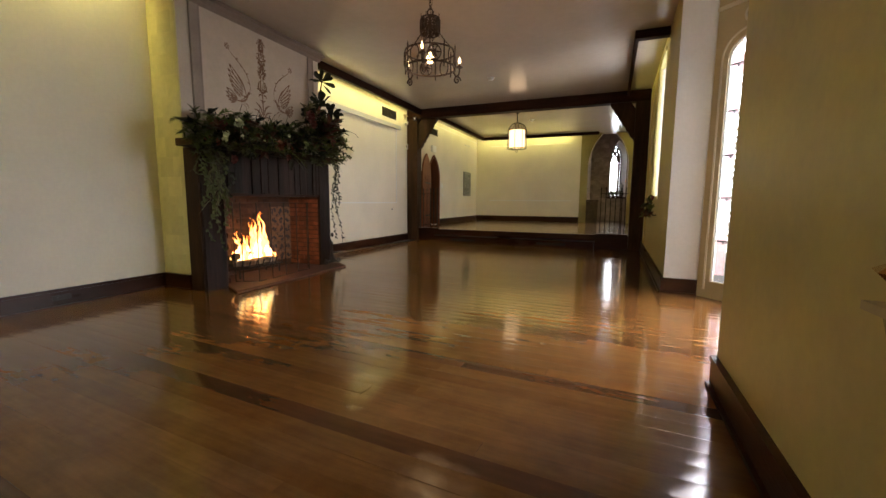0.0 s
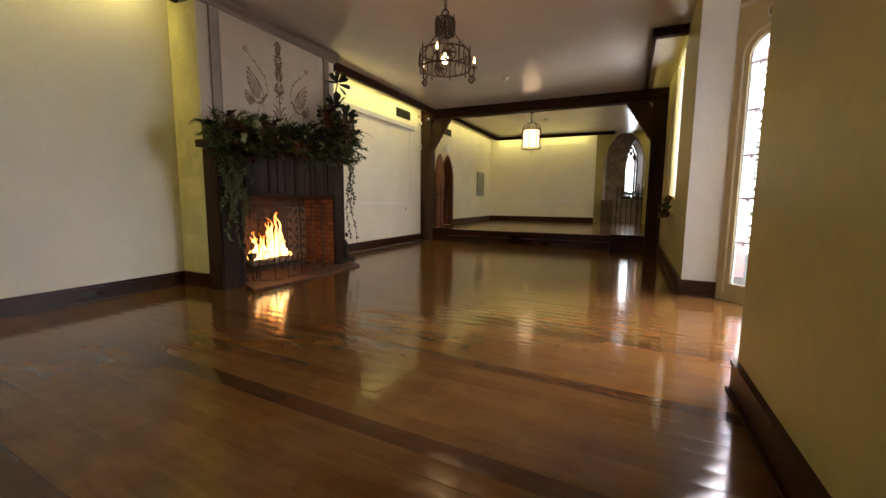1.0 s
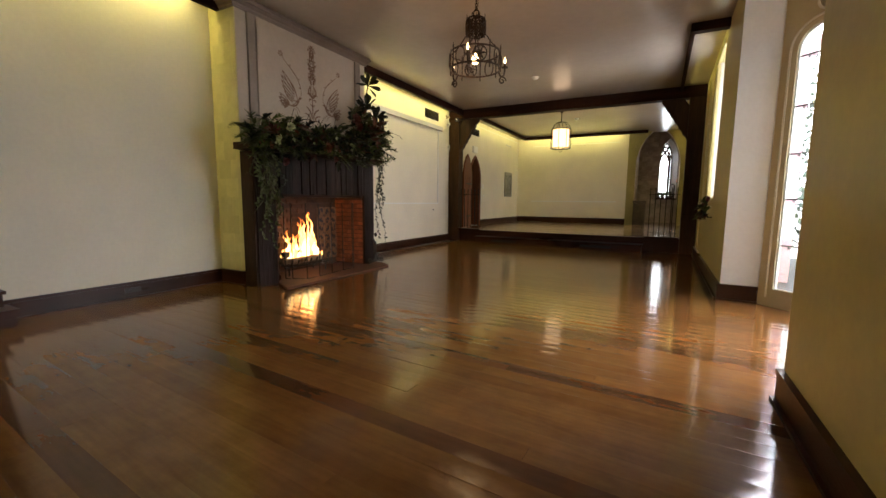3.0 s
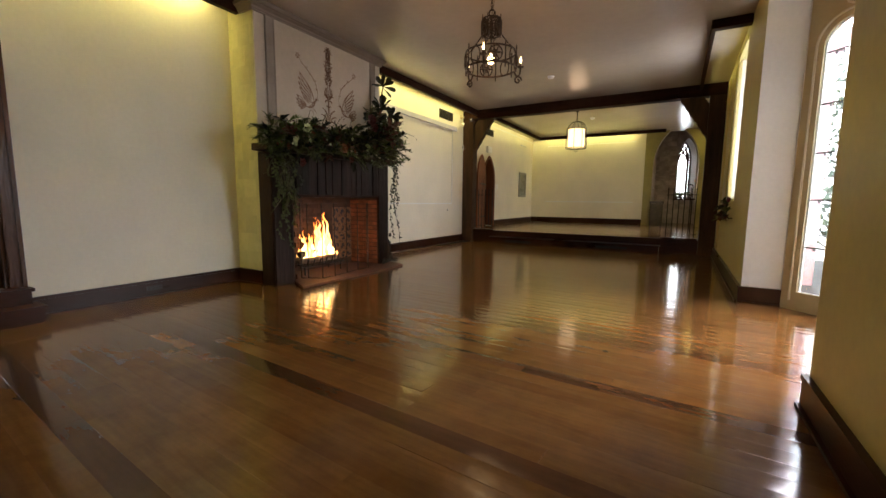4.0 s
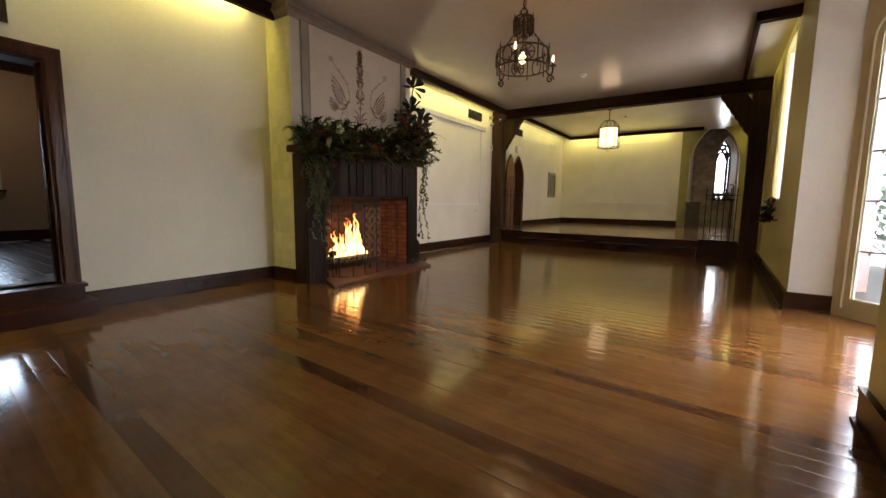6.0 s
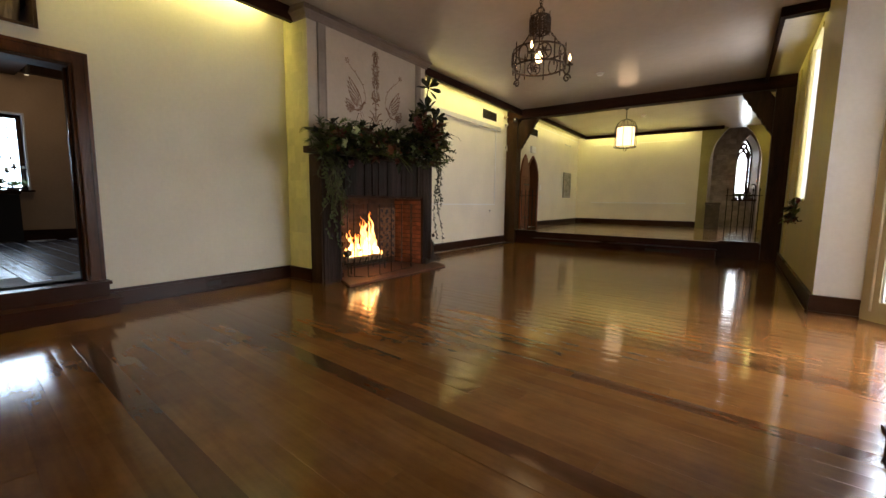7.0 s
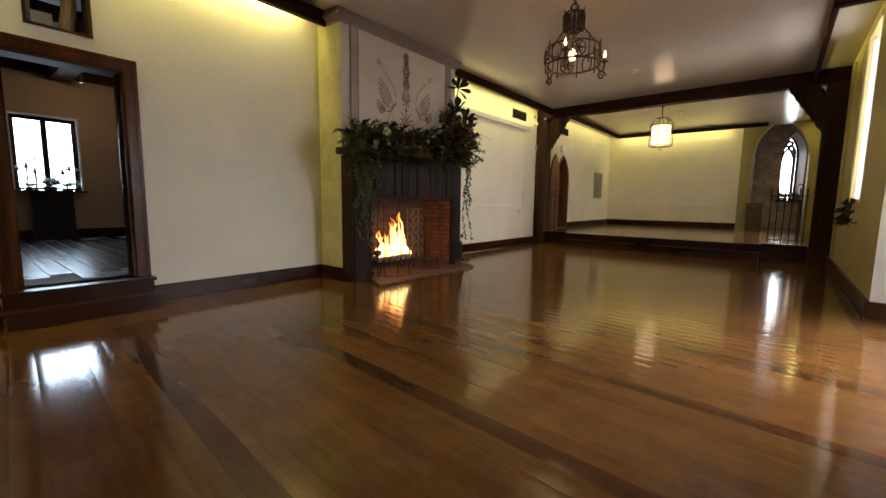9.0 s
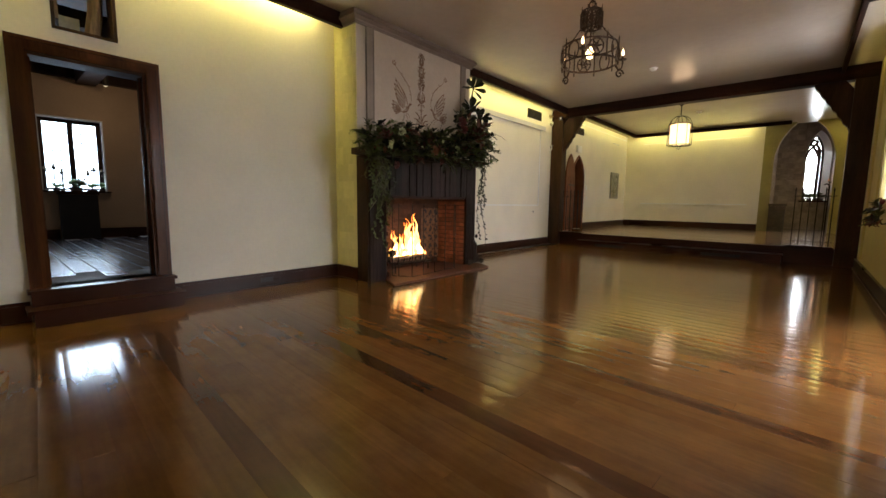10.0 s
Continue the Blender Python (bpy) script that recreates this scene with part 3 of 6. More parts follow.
part("lintel_strip", boxes((XB + 0.004, XW - 0.02, 3.74, 5.554, 1.175, 1.21), bevel=0.006), material("copper_brown_strip", (0.035, 0.012, 0.007), rough=0.6, metal=0.0, spot=0.2, spec=0.12), fire_place, "copper-brown strip over the opening")
outline = [(XB + 0.002, 1.755), (XW + 0.02, 1.755), (XW + 0.035, 1.765), (XW + 0.075, 1.785), (XW + 0.09, 1.80), (XW + 0.09, 1.838), (XB + 0.002, 1.838)]
part("mantel_shelf", prism([(a, b) for a, b in outline], 2.62, "y", 3.345), DARKWOOD, fire_place)

hearth = tagged(new("hearth", to_mesh("hearth", soften(prism([(XB - 0.3, 3.80), (XW - 0.03, 3.75), (-4.06, 3.52), (-4.085, 5.72), (-4.36, 5.87), (XW - 0.03, 5.87), (XB - 0.3, 5.50)], 0.03, "z", 0.0), 0.006), HEARTH)), "reddish brown hearth slab on the wooden floor", "hearth", kind="structure")

box_in = structure("firebox", bmesh.new(), MORTAR, "sooty brick firebox", "fireplace")
me = to_mesh("firebox", boxes((-5.40, -5.12, 3.72, 5.60, 0.0, 1.3), (-5.12, XW - 0.06, 5.55, 5.58, 0.0, 1.175), (-5.12, XW - 0.06, 3.74, 3.80, 0.0, 1.165), (-5.12, XB - 0.01, 3.80, 5.55, 1.187, 1.25)), MORTAR)
box_in.data = me
brick_side = to_mesh("brick", soften(boxes((-0.10, 0.10, -0.006, 0.006, -0.031, 0.031)), 0.003), BRICK)
brick_back = to_mesh("brick", soften(boxes((-0.006, 0.006, -0.10, 0.10, -0.031, 0.031)), 0.003), SOOTBRICK)
brick_left = to_mesh("brick", soften(boxes((-0.10, 0.10, -0.006, 0.006, -0.031, 0.031)), 0.003), SOOTBRICK)
brick_edge = to_mesh("brick", soften(boxes((-0.05, 0.045, -0.006, 0.006, -0.031, 0.031)), 0.003), BRICK)
for r in range(15):
    z = 0.07 + 0.074 * r
    for c in range(4):
        x = -5.03 + 0.21 * c - (0.10 if r % 2 else 0.0)
        if -5.1 < x < -4.60:
            piece("brick", brick_side, box_in, pose(x, 5.5445, z))
            piece("brick", brick_left, box_in, pose(x, 3.8055, z))
    if r % 2:
        piece("brick", brick_edge, box_in, pose(-4.555, 5.5445, z))
        piece("brick", brick_edge, box_in, pose(-5.068, 5.5445, z))
    for c in range(6):
        y = 3.93 + 0.21 * c + (0.10 if r % 2 else 0.0)
        if y < 4.99:
            piece("brick", brick_back, box_in, pose(-5.1145, y, z))

tile_panel = thing("tile_panel", "cream tiles with blue painted figures behind the fire", "tile panel")
TILE = material("cream_glazed_tile", (0.24, 0.125, 0.062), rough=0.3, spot=0.12, scale=12, random_value=0.15)
TILEBLUE = material("blue_black_tile_glaze", (0.030, 0.024, 0.030), rough=0.35, spot=0.1)
tile = to_mesh("tile", soften(boxes((-0.007, 0.007, -0.072, 0.072, -0.072, 0.072)), 0.004), TILE)
motifs = []
for s in range(4):
    bm = bmesh.new()
    r2 = random.Random(40 + s)
    for k in range(9):
        cy, cz, a = r2.uniform(-0.038, 0.038), r2.uniform(-0.038, 0.038), r2.uniform(0, 6.28)
        ln, wd = r2.uniform(0.018, 0.034), r2.uniform(0.009, 0.018)
        vs = [bm.verts.new((0.0078, cy + ln * math.cos(q) * math.cos(a) - wd * math.sin(q) * math.sin(a), cz + ln * math.cos(q) * math.sin(a) + wd * math.sin(q) * math.cos(a))) for q in (i * math.pi / 3 for i in range(6))]
        bm.faces.new(vs)
    for cy, cz in ((-0.062, -0.062), (0.062, -0.062), (-0.062, 0.062), (0.062, 0.062)):
        bm.faces.new([bm.verts.new((0.0078, cy + 0.012 * math.cos(q), cz + 0.012 * math.sin(q))) for q in (i * math.pi / 2 for i in range(4))])
    motifs.append(to_mesh("motif", bm, TILEBLUE))
for r in range(6):
    for c in range(1, 4):
        t = piece("tile", tile, tile_panel, pose(-5.112, 5.018 + 0.15 * c, 0.191 + 0.15 * r))
        piece("motif", motifs[(r * 3 + c * 5) % 4], t, pose(0, 0, 0, 90 * ((r + 2 * c) % 4)))["kind"] = "stuff"

CHAR = material("charred_log", (0.035, 0.026, 0.02), rough=0.9, spot=0.4, scale=10, bump=0.8, grain=40)
grate = thing("fire_grate", "black iron fire grate standing on the hearth", "fire grate")
for i in range(7):
    y = 4.08 + 0.12 * i
    part("bar", tube([(-4.98, y, 0.30), (-4.96, y, 0.17), (-4.62, y, 0.17), (-4.58, y, 0.27)], 0.011), IRON, grate)
for x in (-4.93, -4.66):
    part("rail", tube([(x, 4.0, 0.155), (x, 4.88, 0.155)], 0.012), IRON, grate)
    for y in (4.08, 4.80):
        part("leg", tube([(x, y, 0.03), (x, y, 0.155)], 0.012), IRON, grate)
r3 = random.Random(3)
ASHEN = material("pale_ashen_log", (0.36, 0.27, 0.18), rough=0.9, spot=0.35, scale=9, bump=0.7, grain=40, second=(0.16, 0.10, 0.06))
for x, z, y0, y1, rad, bark in ((-4.88, 0.235, 4.02, 4.92, 0.055, CHAR), (-4.68, 0.240, 4.02, 4.72, 0.044, ASHEN), (-4.81, 0.325, 4.1, 4.8, 0.05, CHAR)):
    n = 9
    pts = [(x + r3.uniform(-0.01, 0.01), y0 + (y1 - y0) * i / (n - 1), z + r3.uniform(-0.008, 0.008)) for i in range(n)]
    tagged(new("firewood_log", to_mesh("log", tube(pts, [rad * r3.uniform(0.88, 1.1) for _ in pts], 10), bark)), "charred burning log on the fire grate" if bark is CHAR else "pale ashen log at the front of the fire grate", "log", "logs on the grate")

FLAME = bpy.data.materials.new("flame")
FLAME.use_nodes = True
nt = FLAME.node_tree
for n in list(nt.nodes):
    if n.type == "BSDF_PRINCIPLED":
        nt.nodes.remove(n)
tc, sp, rp, em = nt.nodes.new("ShaderNodeTexCoord"), nt.nodes.new("ShaderNodeSeparateXYZ"), nt.nodes.new("ShaderNodeValToRGB"), nt.nodes.new("ShaderNodeEmission")
rp.color_ramp.elements[0].color, rp.color_ramp.elements[1].color = (1.0, 0.40, 0.07, 1), (1.0, 0.20, 0.02, 1)
mid = rp.color_ramp.elements.new(0.55)
mid.color = (1.0, 0.53, 0.16, 1)
nt.links.new(tc.outputs["Generated"], sp.inputs[0])
nt.links.new(sp.outputs["Z"], rp.inputs[0])
nt.links.new(rp.outputs[0], em.inputs["Color"])
em.inputs["Strength"].default_value = 5.0
nt.links.new(em.outputs[0], nt.nodes["Material Output"].inputs["Surface"])
FLAMECORE = glowing("flame_core", (1.0, 0.68, 0.30), 7.0)
flames = thing("fire", "bright orange flames burning on the logs", "fire")
r4 = random.Random(12)


def tongue(x, y, z, high, wide, r, mat, n=13):
    """One ragged tongue of flame that sways, swells and tears towards its tip."""
    ph, ph2, pts, rad = r.uniform(0, 6), r.uniform(0, 6), [], []
    for k in range(n):
        u = k / (n - 1)
        sway = 0.13 * high * u
        pts.append((x + 0.6 * sway * math.sin(ph + 4 * u), y + sway * (math.sin(ph2 + 7 * u) + 0.5 * math.sin(ph + 15 * u)), z + high * u))
        rad.append(max(0.0015, wide * (0.5 + 1.2 * u) * (1 - u) ** 0.85 * (1 + 0.35 * math.sin(11 * u + ph) + 0.2 * math.sin(23 * u + ph2))))
    part("flame", tube(pts, rad, 7), mat, flames, smooth=True)


def crest(y):
    return 0.10 + 0.56 * math.exp(-((y - 4.56) / 0.10) ** 2) + 0.30 * math.exp(-((y - 4.24) / 0.06) ** 2) + 0.20 * math.exp(-((y - 4.42) / 0.06) ** 2)


for i in range(64):
    y = r4.uniform(4.12, 4.78)
    tongue(r4.uniform(-4.90, -4.70), y, 0.22 + r4.uniform(0, 0.10), crest(y) * r4.uniform(0.55, 1.12), r4.uniform(0.014, 0.034), r4, FLAME)
for i in range(34):
    y = r4.uniform(4.16, 4.74)
    tongue(r4.uniform(-4.84, -4.70), y, 0.24 + r4.uniform(0, 0.06), crest(y) * r4.uniform(0.35, 0.70), r4.uniform(0.022, 0.042), r4, FLAMECORE)
bulb_lamp("fire_light", (-4.76, 4.5, 0.46), 28, (1.0, 0.28, 0.055), 0.09)

screen = thing("fire_screen", "black wrought-iron folding fire screen before the fire", "fire screen")
PTS = [(-4.50, 3.88), (-4.42, 3.93), (-4.245, 4.03), (-4.25, 4.27), (-4.29, 4.56), (-4.325, 4.84), (-4.33, 5.095), (-4.42, 5.17)]
for (xa, ya), (xb, yb) in zip(PTS, PTS[1:]):
    part("panel_frame", tube([(xa, ya, 0.045), (xb, yb, 0.045), (xb, yb, 1.09), (xa, ya, 1.09), (xa, ya, 0.045)], 0.0075, 6), IRON, screen)

andiron = thing("andiron", "scrolled wrought-iron andiron standing at the hearth edge", "andiron")
for s in (-1, 1):
    pts = [(-4.36 + 0.0, 5.72 + s * (0.02 + 0.13 * u - 0.06 * math.sin(5 * u) * u), 0.035 + 0.16 * (1 - u) ** 2 + 0.02) for u in (i / 12 for i in range(13))]
    curl = [(-4.36, 5.72 + s * (0.17 + 0.035 * math.sin(a)), 0.085 - 0.035 * math.cos(a)) for a in (i * 0.5 for i in range(11))]
    part("scroll_foot", tube(pts + curl, 0.016), IRON, andiron)
part("upright", tube([(-4.36, 5.72, 0.15), (-4.36, 5.70, 0.36), (-4.36, 5.66, 0.46)], 0.018), IRON, andiron)
part("finial", lathe([(0.004, 0.50), (0.02, 0.51), (0.026, 0.535), (0.02, 0.56), (0.004, 0.575)], 12, centre=(-4.36, 5.72)), IRON, andiron)
part("body_plate", prism([(5.66, 0.06), (5.78, 0.06), (5.76, 0.2), (5.745, 0.42), (5.695, 0.42), (5.68, 0.2)], 0.02, "x", -4.385), IRON, andiron)

# ---- doorway to the far room ----
doorway = thing("door_1", "open doorway with a moulded mahogany casing and two wooden steps", "doorway", kind="structure")
D0, D1, DZ0, DZ1 = DOOR


W = 0.115
part("casing_side", boxes((XL + 0.001, XL + 0.028, D0 - W, D0, DZ0, DZ1 + W), (XL + 0.028, XL + 0.046, D0 - W, D0 - W + 0.03, DZ0, DZ1 + W), (XL + 0.028, XL + 0.038, D0 - 0.03, D0 - 0.004, DZ0, DZ1 + 0.03), bevel=0.005), CASEWOOD, doorway)
part("casing_side", boxes((XL + 0.001, XL + 0.028, D1, D1 + W, DZ0, DZ1 + W), (XL + 0.028, XL + 0.046, D1 + W - 0.03, D1 + W, DZ0, DZ1 + W), (XL + 0.028, XL + 0.038, D1 + 0.004, D1 + 0.03, DZ0, DZ1 + 0.03), bevel=0.005), CASEWOOD, doorway)
part("casing_head", boxes((XL + 0.001, XL + 0.027, D0, D1, DZ1, DZ1 + W), (XL + 0.028, XL + 0.045, D0 - W + 0.03, D1 + W - 0.03, DZ1 + W - 0.03, DZ1 + W), (XL + 0.027, XL + 0.037, D0, D1, DZ1 + 0.004, DZ1 + 0.03), bevel=0.005), CASEWOOD, doorway)
part("jamb", boxes((XL - 0.24, XL, D0, D0 + 0.022, DZ0, DZ1), (XL - 0.14, XL - 0.09, D0 + 0.022, D0 + 0.04, DZ0, DZ1), bevel=0.003), CASEWOOD, doorway)
part("jamb", boxes((XL - 0.24, XL, D1 - 0.022, D1, DZ0, DZ1), (XL - 0.14, XL - 0.09, D1 - 0.04, D1 - 0.022, DZ0, DZ1), bevel=0.003), CASEWOOD, doorway)
part("head_lining", boxes((XL - 0.24, XL, D0 + 0.022, D1 - 0.022, DZ1 - 0.022, DZ1), bevel=0.003), DARKWOOD, doorway)
part("threshold", boxes((XL - 0.24, XL + 0.15, D0 - W - 0.02, D1 + W + 0.02, DZ0 - 0.03, DZ0), bevel=0.008), TRIMWOOD, doorway)
part("upper_riser", boxes((XL + 0.001, XL + 0.13, D0 - W, D1 + W, 0.155, DZ0 - 0.03), bevel=0.003), TRIMWOOD, doorway)
part("tread", boxes((XL + 0.001, XL + 0.325, D0 - W - 0.04, D1 + W + 0.05, 0.125, 0.155), bevel=0.008), TRIMWOOD, doorway)
part("lower_riser", boxes((XL + 0.001, XL + 0.30, D0 - W, D1 + W + 0.03, 0.0, 0.125), bevel=0.003), TRIMWOOD, doorway)

OLDBEAM = material("rough_old_beam", (0.17, 0.11, 0.075), rough=0.65, spot=0.35, scale=8, bump=0.5, grain=50, stretch=(1, 1, 0.15), second=(0.08, 0.045, 0.028))
hatch = thing("wall_opening", "small square wall opening lined with dark wood above the doorway", "opening", kind="structure")
H0, H1, HZ0, HZ1 = HATCH
part("lining", boxes((XL - 0.24, XL + 0.012, H0, H0 + 0.025, HZ0, HZ1), (XL - 0.24, XL + 0.012, H1 - 0.025, H1, HZ0, HZ1), (XL - 0.24, XL + 0.012, H0 + 0.025, H1 - 0.025, HZ0, HZ0 + 0.025), (XL - 0.24, XL + 0.012, H0 + 0.025, H1 - 0.025, HZ1 - 0.025, HZ1), bevel=0.004), DARKWOOD, hatch)
part("lattice_flap", boxes((XL - 0.22, XL - 0.03, H0 + 0.03, H0 + 0.055, HZ0 + 0.10, HZ1 - 0.08), bevel=0.004), OLDBEAM, hatch)
part("inner_beam", tube([(XL - 0.20, H1 - 0.16, HZ0 + 0.02), (XL - 0.19, H1 - 0.13, HZ0 + 0.25), (XL - 0.18, H1 - 0.10, HZ1 - 0.02)], [0.07, 0.06, 0.055], 9), OLDBEAM, hatch, "rough grey-brown beam")
# block added in place of the lit ceiling patch beyond the opening
part("pale_inner_patch", boxes((XL - 0.23, XL - 0.10, H0 + 0.06, H1 - 0.26, HZ0 + 0.03, HZ0 + 0.16), bevel=0.006), material("pale_patch", (0.20, 0.185, 0.18), rough=0.7, spot=0.15, scale=6), hatch, "pale block standing for the bright patch inside the opening")

# ---- far room ----
X2 = -11.0
structure("far_room_wall_west", wall_y(bmesh.new(), X2 - 0.25, X2, -3.0, 4.2, ZD - 0.1, 4.0, [(0.75, 1.74, 1.25, 2.68)]), TAUPE, "taupe plaster wall with a leaded window")
structure("far_room_wall_north", boxes((X2 - 0.25, XL - 0.2, 4.2, 4.4, ZD - 0.1, 4.0)), TAUPE, "taupe plaster wall")
structure("far_room_wall_south", boxes((X2 - 0.25, XL - 0.2, -3.2, -3.0, ZD - 0.1, 4.0)), TAUPE, "taupe plaster wall")
structure("far_room_ceiling", boxes((X2 - 0.25, XL - 0.22, -3.2, 4.4, 3.86, 3.96)), WHITE, "white plaster ceiling", "ceiling")
structure("far_room_floor", boxes((X2, XL - 0.24, -3.0, 4.2, ZD - 0.12, ZD - 0.002)), GROUT, "pale grout bed under slate tiles", "floor")
for x in (-10.2, -8.4, -6.6, -5.68):
    structure("ceiling_joist", boxes((x - 0.11, x + 0.11, -3.0, 4.2, 3.62, 3.858), bevel=0.012), DARKWOOD, "dark wooden ceiling joist", "beam")
structure("far_room_loft_boards", boxes((-7.4, -5.81, -3.0, 4.2, 3.56, 3.60)), REDWOOD, "brown boarded loft edge", "ceiling")
structure("wall_plate", boxes((X2 + 0.001, X2 + 0.12, -3.0, 4.2, 3.42, 3.60), bevel=0.01), DARKWOOD, "dark wooden wall plate", "beam")
structure("far_room_beam", boxes((X2 + 0.12, XL - 0.25, 1.36, 1.66, 3.33, 3.618), bevel=0.015), DARKWOOD, "dark wooden ceiling beam", "beam")
structure("baseboard_far_room", boxes((X2 + 0.001, X2 + 0.03, -3.0, 0.95, ZD, ZD + 0.2), (X2 + 0.001, X2 + 0.03, 1.55, 4.2, ZD, ZD + 0.2), bevel=0.004), TRIMWOOD, "dark mahogany baseboard", "baseboard")

win2 = thing("window_1", "dark-framed leaded casement window with a deep cream reveal", "window", (0, -0.05, -0.02), kind="structure")
part("reveal", boxes((X2 - 0.24, X2 + 0.01, 0.80, 0.83, 1.27, 2.70), (X2 - 0.24, X2 + 0.01, 1.76, 1.79, 1.27, 2.70), (X2 - 0.24, X2 + 0.01, 0.83, 1.76, 2.67, 2.70)), REVEALWHITE, win2, "cream painted reveal")
part("window_frame", boxes((X2 - 0.20, X2 - 0.13, 0.83, 0.895, 1.29, 2.67), (X2 - 0.20, X2 - 0.13, 1.695, 1.76, 1.29, 2.67), (X2 - 0.20, X2 - 0.13, 0.895, 1.695, 2.605, 2.67), (X2 - 0.20, X2 - 0.13, 0.895, 1.695, 1.29, 1.33), (X2 - 0.21, X2 - 0.12, 1.255, 1.335, 1.33, 2.605), bevel=0.005), DARKWOOD, win2, "dark wooden frame")
part("window_sill", boxes((X2 - 0.24, X2 + 0.10, 0.76, 1.83, 1.245, 1.275), bevel=0.008), DARKWOOD, win2, "dark wooden sill")
LEAD = material("lead_came", (0.10, 0.10, 0.10), rough=0.5, metal=0.6)
bm = bmesh.new()
for y0, y1 in ((0.895, 1.255), (1.335, 1.695)):
    for i in range(1, 3):
        y = y0 + (y1 - y0) * i / 3
        tube([(X2 - 0.165, y, 1.33), (X2 - 0.165, y, 2.605)], 0.008, 5, bm)
    for i in range(1, 7):
        z = 1.33 + 1.275 * i / 7
        tube([(X2 - 0.165, y0, z), (X2 - 0.165, y1, z)], 0.008, 5, bm)
part("leading", bm, LEAD, win2, "thin lead bars")
for y0, y1 in ((0.895, 1.255), (1.335, 1.695)):
    g = part("pane", boxes((X2 - 0.170, X2 - 0.160, y0, y1, 1.33, 2.605)), GLASS, win2)
    g.visible_shadow = False

cab = thing("radiator_cover", "black wooden radiator cover under the window", "radiator cover", (0, -0.05, -0.02))
part("body", boxes((X2 + 0.002, X2 + 0.16, 1.02, 1.60, ZD + 0.02, 1.20), bevel=0.006), material("black_painted_wood", (0.02, 0.014, 0.012), rough=0.45, spot=0.2), cab)
part("top_board", boxes((X2 + 0.002, X2 + 0.18, 1.0, 1.62, 1.202, 1.243), bevel=0.006), DARKWOOD, cab)

# ---- platform end: stone arch, window alcove ----
def arch_points(x0, x1, zs, za, n=12):
    """A pointed arch from the left springing over the apex to the right springing: two arcs that meet in a point."""
    wide, rise = x1 - x0, (za - zs) / math.sin(math.pi / 3)
    left = [(x1 - wide * math.cos(math.pi / 3 * i / n), zs + rise * math.sin(math.pi / 3 * i / n)) for i in range(n + 1)]
    right = [(x0 + x1 - x, z) for x, z in left[-2::-1]]
    return left + right


def round_arch_points(x0, x1, zs, za, n=12):
    """A soft, slightly pointed arch."""
    xm = (x0 + x1) / 2
    left = [(x0 + (xm - x0) * (1 - math.cos(math.pi / 2 * i / n)), zs + (za - zs) * math.sin(math.pi / 2 * i / n) ** 0.9) for i in range(n + 1)]
    right = [(2 * xm - x, z) for x, z in left[-2::-1]]
    return left + right


AX0, AX1 = -0.88, 0.56
arc_in = arch_points(AX0, AX1, 2.50, 3.92, 16)
low = [p for p in arc_in if p[1] < ZC + 0.2]
ll, rr2 = [p for p in low if p[0] < -0.16], [p for p in low if p[0] >= -0.16]
bm = prism([(-0.92, ZC + 0.2), (-0.92, 2.45), (AX0, 2.45)] + ll + [(ll[-1][0] + 0.03, ZC + 0.2)], 0.25, "y", YE)
prism([(rr2[0][0] - 0.03, ZC + 0.2)] + rr2 + [(AX1, -0.1), (0.82, -0.1), (0.82, ZC + 0.2)], 0.25, "y", YE, bm)
box(bm, -0.92, AX0, YE, YE + 0.25, -0.1, 2.45)
structure("wall_arch", bm, STONE, "grey-brown stone arch between platform and alcove")
bm = prism([(-0.92, ZC + 0.2), (-0.92, ZP), (AX0, ZP)] + ll + [(ll[-1][0] + 0.03, ZC + 0.2)], 0.006, "y", YE - 0.0065)
prism([(rr2[0][0] - 0.03, ZC + 0.2)] + rr2 + [(AX1, ZP), (0.82, ZP), (0.82, ZC + 0.2)], 0.006, "y", YE - 0.0065, bm)
structure("arch_plaster", bm, DIM_OCHRE, "ochre cream plaster round the stone arch")
YA = 19.25
GW = (-0.12, 0.33, 1.34, 2.87, 3.61)     # lancet: x0, x1, sill, springing, apex
FR = (-0.12, 0.55, 1.34, 2.87, 3.75)     # the opening on the face of the wall
YG = YA + 0.30
fo = arch_points(FR[0], FR[1], FR[3], FR[4])
go = arch_points(GW[0], GW[1], GW[3], GW[4])
h = len(fo) // 2
xm = fo[h][0]
ztop = 5.0
# out of view above the ceiling; keeps sky light out of the alcove
structure("wall_over_arch", boxes((AX0 - 0.3, 0.82, YE, YE + 0.25, ZC + 0.201, ztop)), STONE, "unseen stone wall over the arch, added to block sky light")
structure("ceiling_alcove", boxes((AX0 - 0.3, 0.9, YE, 19.9, ztop + 0.001, ztop + 0.1)), WHITE, "white plaster ceiling of the alcove", "ceiling")
bm = boxes((AX0 - 0.3, FR[0], YA, YA + 0.35, -0.1, ztop), (FR[1], 0.9, YA, YA + 0.35, -0.1, ztop), (FR[0], FR[1], YA, YA + 0.35, -0.1, FR[2]))
prism([(FR[0], ztop)] + fo[: h + 1] + [(xm, ztop)], 0.35, "y", YA, bm)
prism([(xm, ztop)] + fo[h:] + [(FR[1], ztop)], 0.35, "y", YA, bm)
stone_wall = structure("wall_alcove_end", bm, STONE, "grey-brown stone wall with a gothic lancet window")
stone_side = structure("wall_alcove_west", boxes((AX0 - 0.3, AX0 - 0.01, YE + 0.25, YA, -0.1, ztop)), STONE, "grey-brown stone wall of the alcove")
